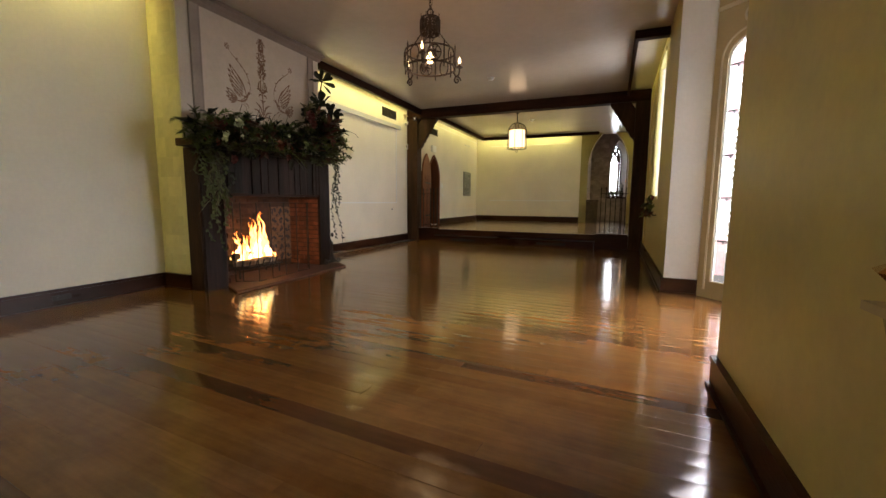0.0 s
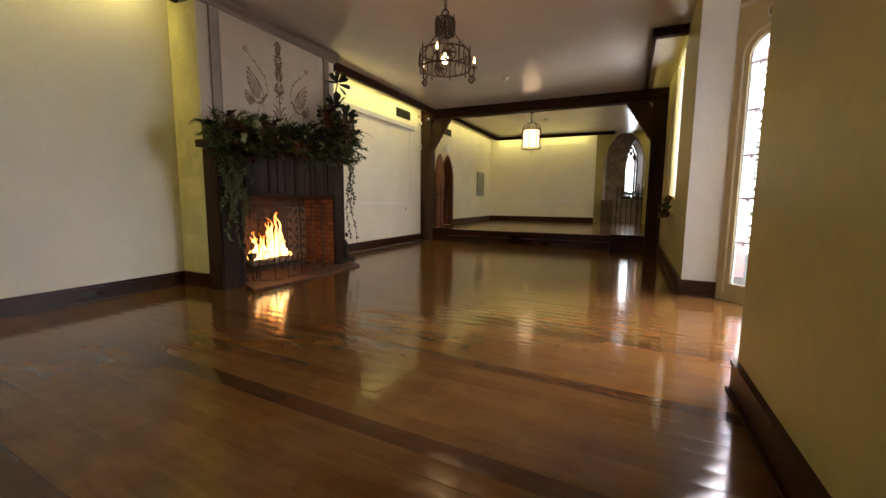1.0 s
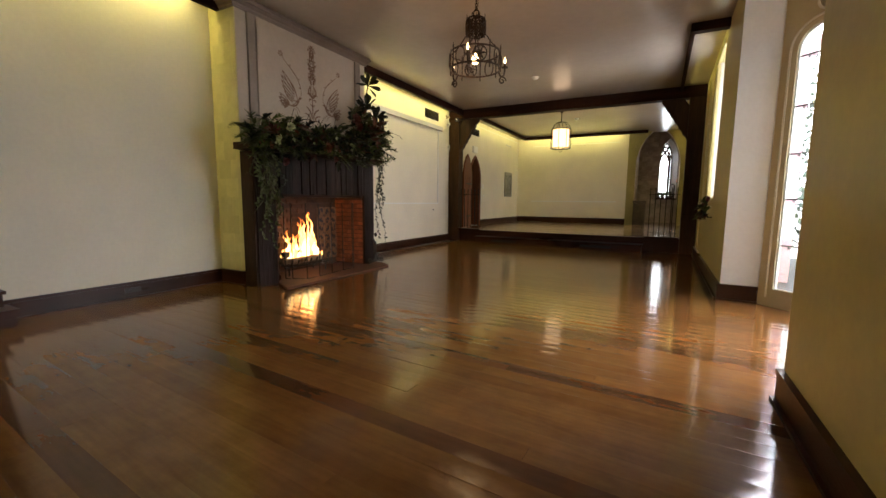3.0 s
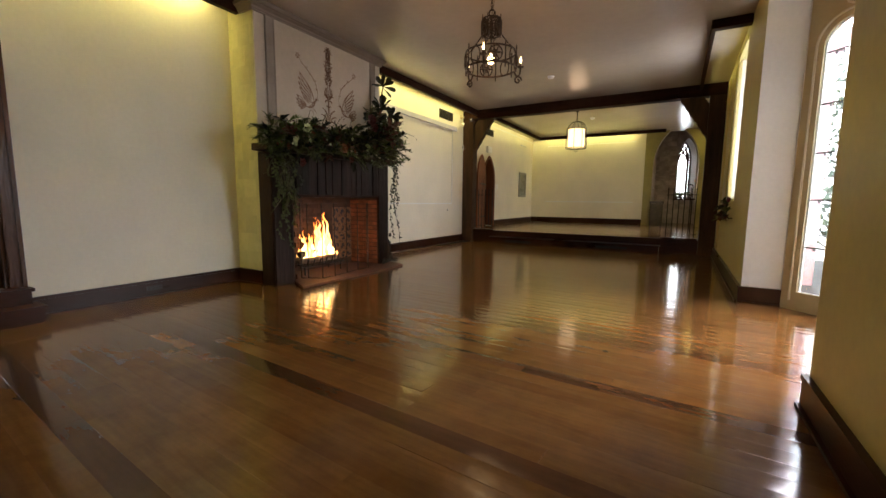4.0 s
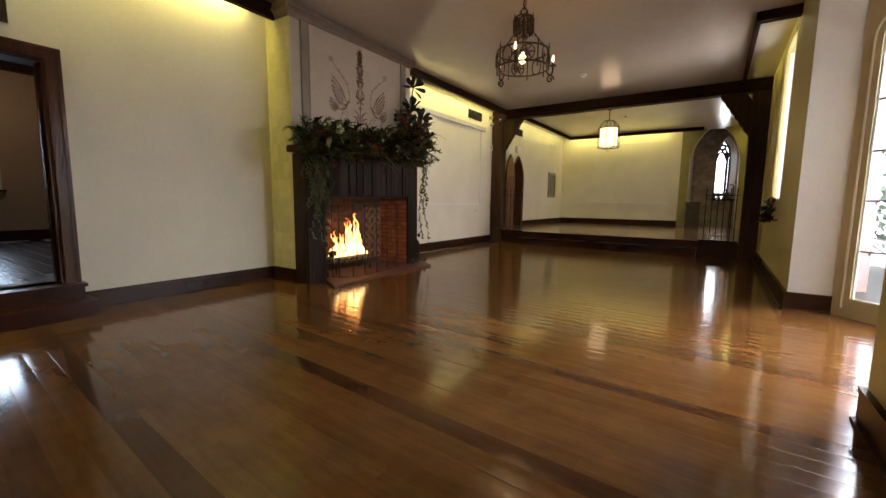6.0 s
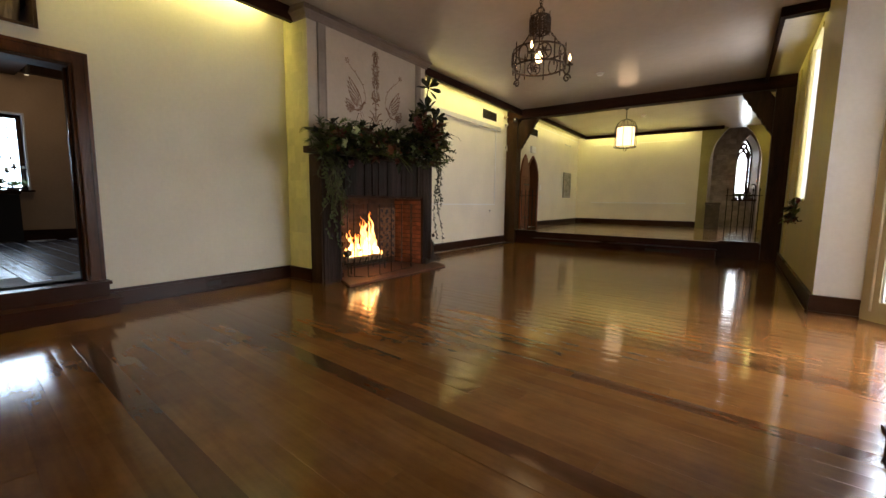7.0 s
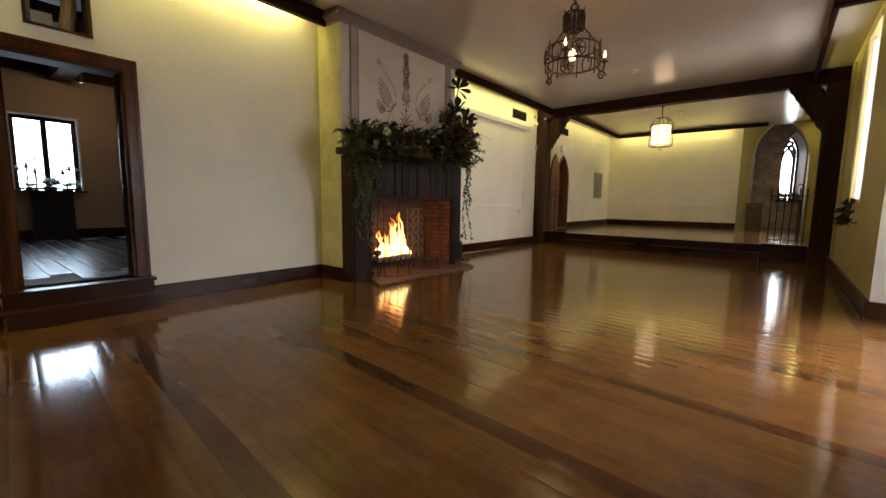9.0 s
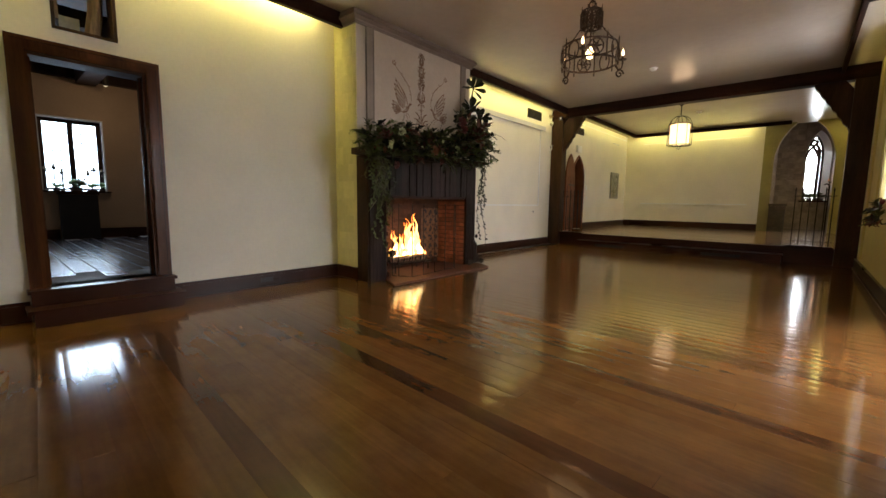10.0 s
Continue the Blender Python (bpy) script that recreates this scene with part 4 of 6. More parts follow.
structure("wall_alcove_east", boxes((0.60, 0.82, YE + 0.25, YA, -0.1, ztop)), STONE, "grey-brown stone wall of the alcove")
lancet = thing("window_2", "gothic lancet window with dark tracery over a planted sill", "window", kind="structure")
# splayed white reveal between the face of the wall and the frame
bm = bmesh.new()
ra = [bm.verts.new((x, YA + 0.004, z)) for x, z in [(FR[0] + 0.004, FR[2])] + fo + [(FR[1], FR[2])]]
rb = [bm.verts.new((x, YG, z)) for x, z in [(GW[0] + 0.004, GW[2])] + go + [(GW[1], GW[2])]]
rc = [bm.verts.new((x + (0.02 if i > h else 0.0), YG, z + 0.02)) for i, (x, z) in enumerate([(FR[0] + 0.004, FR[2])] + fo + [(FR[1], FR[2])])]
for i in range(len(ra) - 1):
    bm.faces.new((ra[i], ra[i + 1], rb[i + 1], rb[i]))
    bm.faces.new((rb[i], rb[i + 1], rc[i + 1], rc[i]))
part("reveal", bm, REVEALWHITE, lancet, "white plastered splayed reveal")
part("window_frame", tube([(GW[0], YG - 0.01, GW[2])] + [(x, YG - 0.01, z) for x, z in go] + [(GW[1], YG - 0.01, GW[2])], 0.042, 6), DARKWOOD, lancet, "dark pointed frame")
part("mullion", boxes((GW[1] - 0.135, GW[1] - 0.045, YG - 0.05, YG + 0.02, GW[2], 3.04), bevel=0.012), DARKWOOD, lancet, "dark tracery mullion")
cu = lambda pts, r: tube([(x, YG - 0.01, z) for x, z in pts], r, 6)
part("tracery", cu(arch_points(GW[0] + 0.02, GW[1] - 0.14, 2.87, 3.20), 0.042), DARKWOOD, lancet, "dark cusped tracery")
part("tracery", cu([(0.05, 3.19), (0.12, 3.32), (0.19, 3.22), (0.24, 3.04)], 0.055), DARKWOOD, lancet, "dark cusped tracery")
part("foil_ring", cu([(0.07 + 0.085 * math.cos(a), 3.36 + 0.085 * math.sin(a)) for a in (i * math.pi / 8 for i in range(17))], 0.048), DARKWOOD, lancet, "dark round tracery ring")
part("tracery_stud", cu([(-0.04, 3.22), (0.0, 3.34)], 0.03), DARKWOOD, lancet, "dark tracery")
g = part("pane", prism([(GW[0], GW[2])] + go + [(GW[1], GW[2])], 0.006, "y", YG + 0.004), GLASS, lancet)
g.visible_shadow = False
part("window_sill", boxes((FR[0] - 0.06, FR[1] + 0.04, YA - 0.12, YG, FR[2] - 0.05, FR[2] + 0.004), bevel=0.008), DARKWOOD, lancet, "dark sill")
part("lead_bars", boxes(*[(GW[0], GW[1] - 0.1, YG - 0.004, YG + 0.003, z, z + 0.010) for z in (1.72, 2.04, 2.36, 2.68)]), LEAD, lancet, "thin lead bars")

blocks = to_mesh("stone_block", soften(boxes((-0.19, 0.19, -0.012, 0.012, -0.092, 0.092)), 0.008), STONE)
blocks_side = to_mesh("stone_block", soften(boxes((-0.012, 0.012, -0.19, 0.19, -0.092, 0.092)), 0.008), STONE)
for r in range(23):
    z = ZP + 0.10 + 0.195 * r
    for c in range(3):
        x = -0.76 + 0.39 * c + (0.19 if r % 2 else 0)
        if x + 0.19 < FR[0] - 0.02 or (z + 0.1 < FR[2] - 0.06 and x < 0.46):
            piece("stone_block", blocks, stone_wall, pose(x, YA - 0.002, z))
    for c in range(5):
        y = YE + 0.48 + 0.39 * c + (0.19 if r % 2 else 0)
        if y + 0.2 < YA:
            piece("stone_block", blocks_side, stone_side, pose(AX0 - 0.004, y, z))
ped = thing("stone_pedestal", "squat dark stone pier beside the arch", "pedestal")
part("shaft", boxes((-0.87, -0.46, YE - 0.30, YE - 0.04, ZP, ZP + 0.80), bevel=0.012), DARKSTONE, ped)
part("cap", boxes((-0.89, -0.44, YE - 0.32, YE - 0.02, ZP + 0.802, ZP + 0.88), bevel=0.015), DARKSTONE, ped)

# pointed doorway on the platform
gdoor = thing("door_2", "pointed gothic doorway with a narrow double door standing open", "door", kind="structure")
da = arch_points(ARCH_Y[0], ARCH_Y[1], 1.86, 2.60)
hh = len(da) // 2
bm = prism([(ARCH_Y[0], 2.559)] + [p for p in da[: hh + 1] if p[1] < 2.559] + [((ARCH_Y[0] + ARCH_Y[1]) / 2 - 0.02, 2.559)], 0.25, "x", XV - 0.25)
prism([((ARCH_Y[0] + ARCH_Y[1]) / 2 + 0.02, 2.559)] + [p for p in da[hh:] if p[1] < 2.559] + [(ARCH_Y[1], 2.559)], 0.25, "x", XV - 0.25, bm)
part("spandrel", bm, WHITE, gdoor, "white plaster arch")
ring = [(ARCH_Y[0], ZP)] + da + [(ARCH_Y[1], ZP)]
part("door_frame", tube([(XV + 0.005, y, z) for y, z in ring], 0.035, 6), REDWOOD, gdoor, "dark wooden pointed frame")
lf_shape = [(0.0, 0.01)] + arch_points(0.0, 0.84, 1.86 - ZP, 2.58 - ZP) + [(0.84, 0.01)]
lf = part("door_leaf", prism([(-a, b) for a, b in lf_shape], 0.045, "x", 0.0), REDWOOD, gdoor, "pointed boarded mahogany door leaf, swung open")
lf.matrix_basis = pose(XV + 0.06, ARCH_Y[0] - 0.01, ZP, 0, 0, 7)
for k in range(1, 6):
    part("board_joint", boxes((0.0451, 0.05, -0.14 * k - 0.004, -0.14 * k + 0.004, 0.06, 1.6)), DARKWOOD, lf)
for z in (0.35, 1.35):
    part("strap_hinge", boxes((0.0505, 0.058, -0.62, -0.02, z - 0.02, z + 0.02), bevel=0.002), IRON, lf)
part("ring_handle", tube([(0.06, -0.74 + 0.04 * math.cos(q), 1.0 + 0.04 * math.sin(q)) for q in (i * math.pi / 6 for i in range(13))], 0.006, 5), IRON, lf)
structure("door_2_passage", boxes((XV - 1.3, XV - 1.2, 11.3, 13.6, 0, 3.2), (XV - 1.2, XV - 0.25, 11.3, 11.4, 0, 3.2), (XV - 1.2, XV - 0.25, 13.5, 13.6, 0, 3.2), (XV - 1.2, XV - 0.25, 11.4, 13.5, 3.1, 3.2), (XV - 1.2, XV, 11.4, 13.5, ZP - 0.1, ZP - 0.002)), REDWOOD, "dim brown passage behind the pointed doorway")

lining = [(ARCH_Y[0] + 0.004, ZP)] + [(y + (0.004 if y < 12.41 else -0.004), z - 0.004) for y, z in da] + [(ARCH_Y[1] - 0.004, ZP)]
bm = bmesh.new()
ra = [bm.verts.new((XV + 0.002, y, z)) for y, z in lining]
rb = [bm.verts.new((XV - 0.26, y, z)) for y, z in lining]
for i in range(len(ra) - 1):
    bm.faces.new((ra[i], ra[i + 1], rb[i + 1], rb[i]))
part("jamb_lining", bm, REDWOOD, gdoor, "mahogany jamb lining")
down = thing("ceiling_spot", "small lit spot lamp under the far room beam", "lamp", (-10.4, 1.74, 3.34))
part("housing", lathe([(0.045, 0.26), (0.045, -0.05), (0.038, -0.06)], 14), IRON, down)
part("bulb", lathe([(0.004, -0.062), (0.03, -0.064), (0.03, -0.07), (0.004, -0.075)], 12), glowing("spot_bulb", (1.0, 0.8, 0.5), 0.8), down, "glowing bulb")
area_lamp("far_room_light", (-9.6, 1.8, 3.25), (-11.0, 1.3, 1.6), 0.3, 0.3, 3, (1.0, 0.72, 0.42))

sconce = thing("wall_sconce", "small dark wall sconce glowing in the alcove", "lamp", (0.595, 18.4, 1.94))
part("arm", tube([(0.0, 0, 0), (-0.05, 0, -0.02), (-0.08, 0, 0.02)], 0.01, 6), IRON, sconce)
part("bulb", lathe([(0.006, 0.03), (0.02, 0.05), (0.014, 0.09), (0.002, 0.11)], 10, centre=(-0.08, 0)), glowing("sconce_bulb", (1.0, 0.45, 0.15), 0.8), sconce, "glowing orange bulb", smooth=True)
bulb_lamp("sconce_light", (0.46, 18.4, 2.02), 2.2, (1.0, 0.55, 0.28), 0.05)

# ---- bay with arched glazed doors ----
BC = Vector((1.06, 5.73))      # start of the canted side


def bay_frame(p, z=0.0):
    return Matrix.Translation((p[0], p[1], z)) @ Matrix.Rotation(radians(-45), 4, "Z")


bay = thing("window_3", "cream-painted arched french window with slim glazing bars", "window", kind="structure")
bay.matrix_basis = bay_frame(BC)
# in the frame of the bay: x runs along the wall, y outwards
GX0, GX1, GZ0, GZS, GZA = 0.148, 0.63, 0.20, 2.70, 2.93
head = round_arch_points(GX0, GX1, GZS, GZA)
hm = len(head) // 2
bm = boxes((0.0, GX0, 0.0, 0.07, 0.0, 3.75), (GX1, 1.35, 0.0, 0.07, 0.0, 3.75), (GX0, GX1, 0.0, 0.07, 0.0, GZ0))
mx = (GX0 + GX1) / 2
prism([(GX0, 3.75)] + head[: hm + 1] + [(mx, 3.75)], 0.07, "y", 0.0, bm)
prism([(mx, 3.75)] + head[hm:] + [(GX1, 3.75)], 0.07, "y", 0.0, bm)
part("frame_panel", bm, TANPAINT, bay)
rim = [(GX0 - 0.062, 0.1)] + round_arch_points(GX0 - 0.062, GX1 + 0.062, GZS, GZA + 0.065) + [(GX1 + 0.062, 0.1)]
part("moulding", tube([(a, -0.004, b) for a, b in rim], 0.012, 6), PAINTEDWHITE, bay)
part("inner_bead", tube([(a, 0.03, b) for a, b in [(GX0 + 0.006, GZ0)] + round_arch_points(GX0 + 0.006, GX1 - 0.006, GZS, GZA - 0.008) + [(GX1 - 0.006, GZ0), (GX0 + 0.006, GZ0)]], 0.010, 6), material("white_sash_paint", (0.78, 0.77, 0.74), rough=0.4, spot=0.04), bay)
SASH = material("grey_sash_bar", (0.13, 0.125, 0.12), rough=0.45, spot=0.1)
for z in (0.685, 1.182, 1.66, 2.147, 2.648):
    part("glazing_bar", boxes((GX0, GX1, 0.025, 0.04, z - 0.008, z + 0.008)), SASH, bay)
    part("catch", boxes((GX0 + 0.09, GX0 + 0.10, 0.03, 0.05, z - 0.035, z - 0.008), (GX0 + 0.08, GX0 + 0.20, 0.03, 0.045, z - 0.022, z - 0.016)), SASH, bay)
part("roundel_rim", tube([(mx + 0.09 * math.cos(a), -0.004, 3.12 + 0.09 * math.sin(a)) for a in (i * math.pi / 8 for i in range(17))], 0.012, 6), PAINTEDWHITE, bay)
part("roundel_glow_pane", lathe([(0.001, 0), (0.075, 0.0), (0.075, 0.004), (0.001, 0.004)], 16), glass("roundel_glass", 0.1, (0.8, 0.85, 0.9)), bay).matrix_basis = pose(mx, -0.002, 3.12, 90)
g = part("pane", prism([(GX0, GZ0)] + head + [(GX1, GZ0)], 0.004, "y", 0.034), GLASS, bay)
g.visible_shadow = False
part("picture_rail", boxes((0.0, 1.35, -0.02, 0.0, 3.26, 3.30)), PAINTEDWHITE, bay)
structure("bay_wall_front", wall_y(bmesh.new(), 2.05, 2.15, 3.80, 4.76, -0.1, 3.75, [(3.9, 4.66, 0.2, 3.0)]), PAINTEDWHITE, "cream bay wall with a tall opening")
bm = leg(bmesh.new(), (2.05, 3.80), (1.15, 2.95), -0.08, -0.1, 3.75)
structure("bay_wall_south", bm, PAINTEDWHITE, "cream canted wall of the bay")
bm = leg(bmesh.new(), (1.15, 2.95), NEAR_A, -0.12, -0.1, 3.75)
structure("wall_near_end", bm, CREAM, "ochre cream end of the near wall")

# outdoors seen through the glass
structure("garden_backdrop", boxes((26.0, 26.1, -12, 33.0, -2, 34), (-8, 26.1, 33.0, 33.1, -2, 34)), OUTSIDE, "bright hazy garden and overcast sky", "backdrop")
structure("lancet_backdrop", boxes((-4, 4, 23.0, 23.1, -1, 9)), PALE_SKY, "bright hazy sky behind the lancet", "backdrop")
structure("west_backdrop", boxes((-26.0, -25.9, -12, 14, -2, 20)), WEST_SKY, "bright hazy overcast sky", "backdrop")
structure("ground", boxes((2.2, 300, -300, 300, -0.35, -0.25), (-300, XV - 0.5, 15, 300, -0.35, -0.25), (-300, X2 - 0.3, -300, 15, -0.35, -0.25)), material("pale_gravel", (0.65, 0.63, 0.60), rough=0.9, spot=0.2, bump=0.4), "pale gravel ground outside", "ground")
porch = thing("porch_post", "red-painted porch post outside the arched window", "post", (-0.027, 0.09, 0))
# the red is paled in its colour to show the bright haze outside
part("shaft", boxes((1.655, 1.775, 7.54, 7.66, -0.25, 3.6), bevel=0.01), material("haze_paled_red", (0.78, 0.50, 0.58), rough=0.5, spot=0.15), porch)
part("arch_brace", tube([(1.715, 7.6, 2.95), (1.76, 7.55, 3.2), (1.88, 7.45, 3.42), (2.1, 7.3, 3.55)], 0.06, 8), bpy.data.materials["haze_paled_red"], porch)

# ---- east window ----
ew = thing("window_4", "tall narrow window in the ochre wall with a pale reveal", "window", kind="structure")
ang = math.degrees(math.atan2(EB[0] - EA[0], EB[1] - EA[1]))
ew.matrix_basis = pose(east(7.40), 7.40, 0, 0, 0, -ang)
part("reveal", boxes((0.001, 0.30, -0.005, 0.01, 1.23, 3.46), (0.041, 0.30, 1.0, 1.019, 1.23, 3.46), bevel=0.002), REVEALWHITE, ew)
part("far_reveal", boxes((0.001, 0.035, 1.005, 1.02, 1.23, 3.46), bevel=0.002), CREAM, ew, "ochre reveal of the narrow window")
part("casing", boxes((-0.014, 0.0, 1.02, 1.14, 1.18, 3.52), (-0.014, 0.0, 0.0, 1.02, 3.45, 3.52), (-0.026, 0.0, -0.02, 1.14, 1.18, 1.225), bevel=0.004), CREAM, ew)
part("bead", tube([(-0.016, 1.13, 1.23), (-0.016, 1.13, 3.45)], 0.020, 10), CREAM, ew)
part("outer_bead", tube([(-0.012, 2.35, 0.25), (-0.012, 2.35, 3.52)], 0.022, 8), CREAM, ew)
g = part("pane", boxes((0.035, 0.039, 0.0, 1.02, 1.23, 3.46)), THINGLASS, ew)
g.visible_shadow = False
structure("window_4_sky_panel", boxes((east(7.2) + 0.42, east(7.2) + 0.43, 6.6, 14.0, 0.9, 3.9)), PALE_SKY, "bright overcast sky outside the narrow window", "backdrop")

# unseen window, added only as a reason for the platform fill
pw = thing("added_window", "unseen white-framed window added in the platform side wall", "window", (-0.13, -0.2, 0), kind="structure")
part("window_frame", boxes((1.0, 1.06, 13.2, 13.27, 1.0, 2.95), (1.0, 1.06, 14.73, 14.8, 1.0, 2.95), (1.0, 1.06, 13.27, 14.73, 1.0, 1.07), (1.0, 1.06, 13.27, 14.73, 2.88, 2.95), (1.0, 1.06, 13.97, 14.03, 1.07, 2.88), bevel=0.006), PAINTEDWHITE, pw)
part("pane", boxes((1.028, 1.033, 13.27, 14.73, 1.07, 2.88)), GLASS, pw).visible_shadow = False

# ---- wall furniture ----
def vent(name, y0, y1, z0, z1, label):
    v = thing(name, label, "vent")
    part("backing", boxes((XV + 0.001, XV + 0.006, y0, y1, z0, z1)), material("black_duct", (0.01, 0.01, 0.01), rough=0.8), v)
    part("frame", boxes((XV + 0.001, XV + 0.02, y0 - 0.02, y0, z0 - 0.02, z1 + 0.02), (XV + 0.001, XV + 0.02, y1, y1 + 0.02, z0 - 0.02, z1 + 0.02), (XV + 0.001, XV + 0.02, y0, y1, z0 - 0.02, z0), (XV + 0.001, XV + 0.02, y0, y1, z1, z1 + 0.02), bevel=0.003), IRON, v)
    n = 5
    for i in range(n):
        z = z0 + (z1 - z0) * (i + 0.5) / n
        s = part("slat", boxes((-0.004, 0.004, y0, y1, -0.012, 0.012)), IRON, v)
        s.matrix_basis = pose(XV + 0.012, 0, z, 0, 35)
    part("centre_bar", boxes((XV + 0.014, XV + 0.021, (y0 + y1) / 2 - 0.008, (y0 + y1) / 2 + 0.008, z0, z1)), IRON, v)
    return v


vent("wall_vent", 9.206, 9.865, 3.296, 3.475, "black metal air grille high on the plaster wall")
vent("wall_vent", 12.05, 12.66, 3.276, 3.442, "black metal air grille above the pointed door")

PANELW = material("white_panel_moulding", (0.80, 0.79, 0.74), rough=0.5, spot=0.04)
GREYM = material("pale_grey_moulding", (0.50, 0.48, 0.50), rough=0.5, spot=0.05)
structure("panel_moulding_head", boxes((XV + 0.001, XV + 0.040, 5.95, 10.10, 3.045, 3.15), bevel=0.012), GREYM, "pale grey picture moulding", "trim")
structure("panel_moulding", boxes((XV + 0.001, XV + 0.014, 9.88, 9.91, 1.09, 3.05), (XV + 0.001, XV + 0.014, 5.95, 9.91, 1.06, 1.09), bevel=0.003), PANELW, "white wall panel moulding", "trim")
structure("end_panel_moulding", boxes((-4.80, -1.48, YE - 0.035, YE - 0.001, 1.15, 1.19), (-4.80, -1.48, YE - 0.006, YE - 0.001, 3.40, 3.43), bevel=0.003), PANELW, "white wall panel moulding", "trim")
structure("platform_picture_rail", boxes((XV + 0.001, XV + 0.007, YB + 0.14, YE - 0.02, 3.575, 3.605), bevel=0.003), PANELW, "white picture rail", "trim")
structure("end_wall_return", boxes((-1.155, -0.92, YE - 0.03, YE - 0.001, ZP, ZC + 0.08)), DIM_OCHRE, "ochre strip beside the arch, weak light put into its colour", "trim")


def plate(name, label, cat, y, z, h, w, d=0.015, x=XV, mat=None, face=None):
    t = thing(name, label, cat)
    part("body", boxes((x + 0.001, x + d, y - w / 2, y + w / 2, z - h / 2, z + h / 2), bevel=0.003), mat or PANELW, t)
    part("face", boxes((x + d, x + d + 0.004, y - w / 4, y + w / 4, z - h / 4, z + h / 4), bevel=0.001), face or PANELW, t)
    return t


plate("switch_plate", "white light switch on the plaster wall", "switch", 13.09, 1.655, 0.16, 0.12)
plate("thermostat", "white wall box above the pointed door", "wall box", 12.32, 2.805, 0.20, 0.31, 0.07)
plate("wall_socket", "small white wall socket", "socket", 13.15, 1.33, 0.07, 0.07)
plate("wall_speaker_slot", "narrow grey slot plate high on the platform wall", "plate", 15.68, 3.33, 0.03, 0.6, 0.012, mat=GREYM)
plate("wall_socket", "dark socket set in the baseboard", "socket", 2.35, 0.10, 0.055, 0.16, 0.034, XL, IRON, IRON)
plate("wall_hook", "tiny black hook on the plaster wall", "hook", 9.65, 0.90, 0.03, 0.03, 0.02, XV, IRON)

plaque = thing("framed_plaque", "tall framed silvery relief plaque on the platform wall", "plaque")
part("frame", boxes((XV + 0.001, XV + 0.035, 15.30, 15.38, 1.34, 2.29), (XV + 0.001, XV + 0.035, 16.03, 16.11, 1.34, 2.29), (XV + 0.001, XV + 0.035, 15.38, 16.03, 2.21, 2.29), (XV + 0.001, XV + 0.035, 15.38, 16.03, 1.34, 1.42), bevel=0.006), material("pewter_frame", (0.34, 0.32, 0.28), rough=0.4, metal=0.5, spot=0.2), plaque)
part("field", boxes((XV + 0.001, XV + 0.015, 15.38, 16.03, 1.42, 2.21)), material("relief_pewter", (0.30, 0.29, 0.26), rough=0.3, metal=0.7, spot=0.35, scale=9, bump=1.0, grain=18), plaque, "silvery relief")

sensor = thing("wall_sensor", "small white sensor box on the dark post", "sensor")
part("body", boxes((-5.435, -5.39, YB - 0.175, YB - 0.131, 2.58, 2.73), bevel=0.006), PANELW, sensor)
spot = thing("post_spot_lamp", "small black spot lamp fixed to the dark post", "lamp")
part("body", boxes((-5.20, -5.11, YB - 0.21, YB - 0.131, 3.36, 3.45), bevel=0.01), IRON, spot)
part("bulb", lathe([(0.002, 0.0), (0.018, 0.004), (0.018, 0.012), (0.002, 0.014)], 10), glowing("spot_dot", (1.0, 0.85, 0.7), 0.9), spot, "tiny lit bulb").matrix_basis = pose(-5.135, YB - 0.211, 3.40, 90)
hook = thing("wall_bracket", "small beige bracket high on the plaster wall", "bracket")
part("plate", boxes((XV + 0.001, XV + 0.02, 10.34, 10.44, 3.43, 3.52), bevel=0.004), TANPAINT, hook)
part("peg", boxes((XV + 0.02, XV + 0.09, 10.37, 10.41, 3.45, 3.49), bevel=0.006), TANPAINT, hook)
part("lens", boxes((-5.425, -5.40, YB - 0.180, YB - 0.1755, 2.64, 2.69), bevel=0.002), SASH, sensor)
spot = thing("spot_lamp", "small dark spot lamp bracketed on the post top", "spot lamp")
part("arm", tube([(-5.42, YB - 0.131, 3.36), (-5.46 + 0.1, YB - 0.24, 3.30)], 0.012, 6), IRON, spot)
part("head", tube([(-5.36, YB - 0.24, 3.30), (-5.34, YB - 0.34, 3.24)], [0.035, 0.045], 10), PANELW, spot, "pale lamp head")

DETECT = material("white_plastic", (0.72, 0.70, 0.66), rough=0.4, spot=0.03)
for x, y, z in ((-2.31, 8.20, ZC - sag(-2.31, 8.20) + 0.004), (-2.45, 13.45, ZC + 0.08)):
    d = thing("smoke_detector", "round white smoke detector on the ceiling", "smoke detector", (x, y, z))
    part("base", lathe([(0.065, -0.012), (0.075, -0.002), (0.075, 0.0)], 20), DETECT, d)
    part("cover", lathe([(0.02, -0.05), (0.045, -0.045), (0.055, -0.03), (0.058, -0.0125)], 20), DETECT, d)

for x in (-3.65, -1.32):
    v = thing("step_vent", "dark slotted vent set in the step riser", "vent")
    part("slot", boxes((x - 0.35, x + 0.35, YB - 0.304, YB - 0.3005, 0.04, 0.11)), material("black_slot", (0.006, 0.006, 0.006), rough=0.7), v)
    for k in range(8):
        part("bar", boxes((x - 0.35 + 0.1 * k, x - 0.34 + 0.1 * k, YB - 0.308, YB - 0.3041, 0.04, 0.11)), IRON, v)

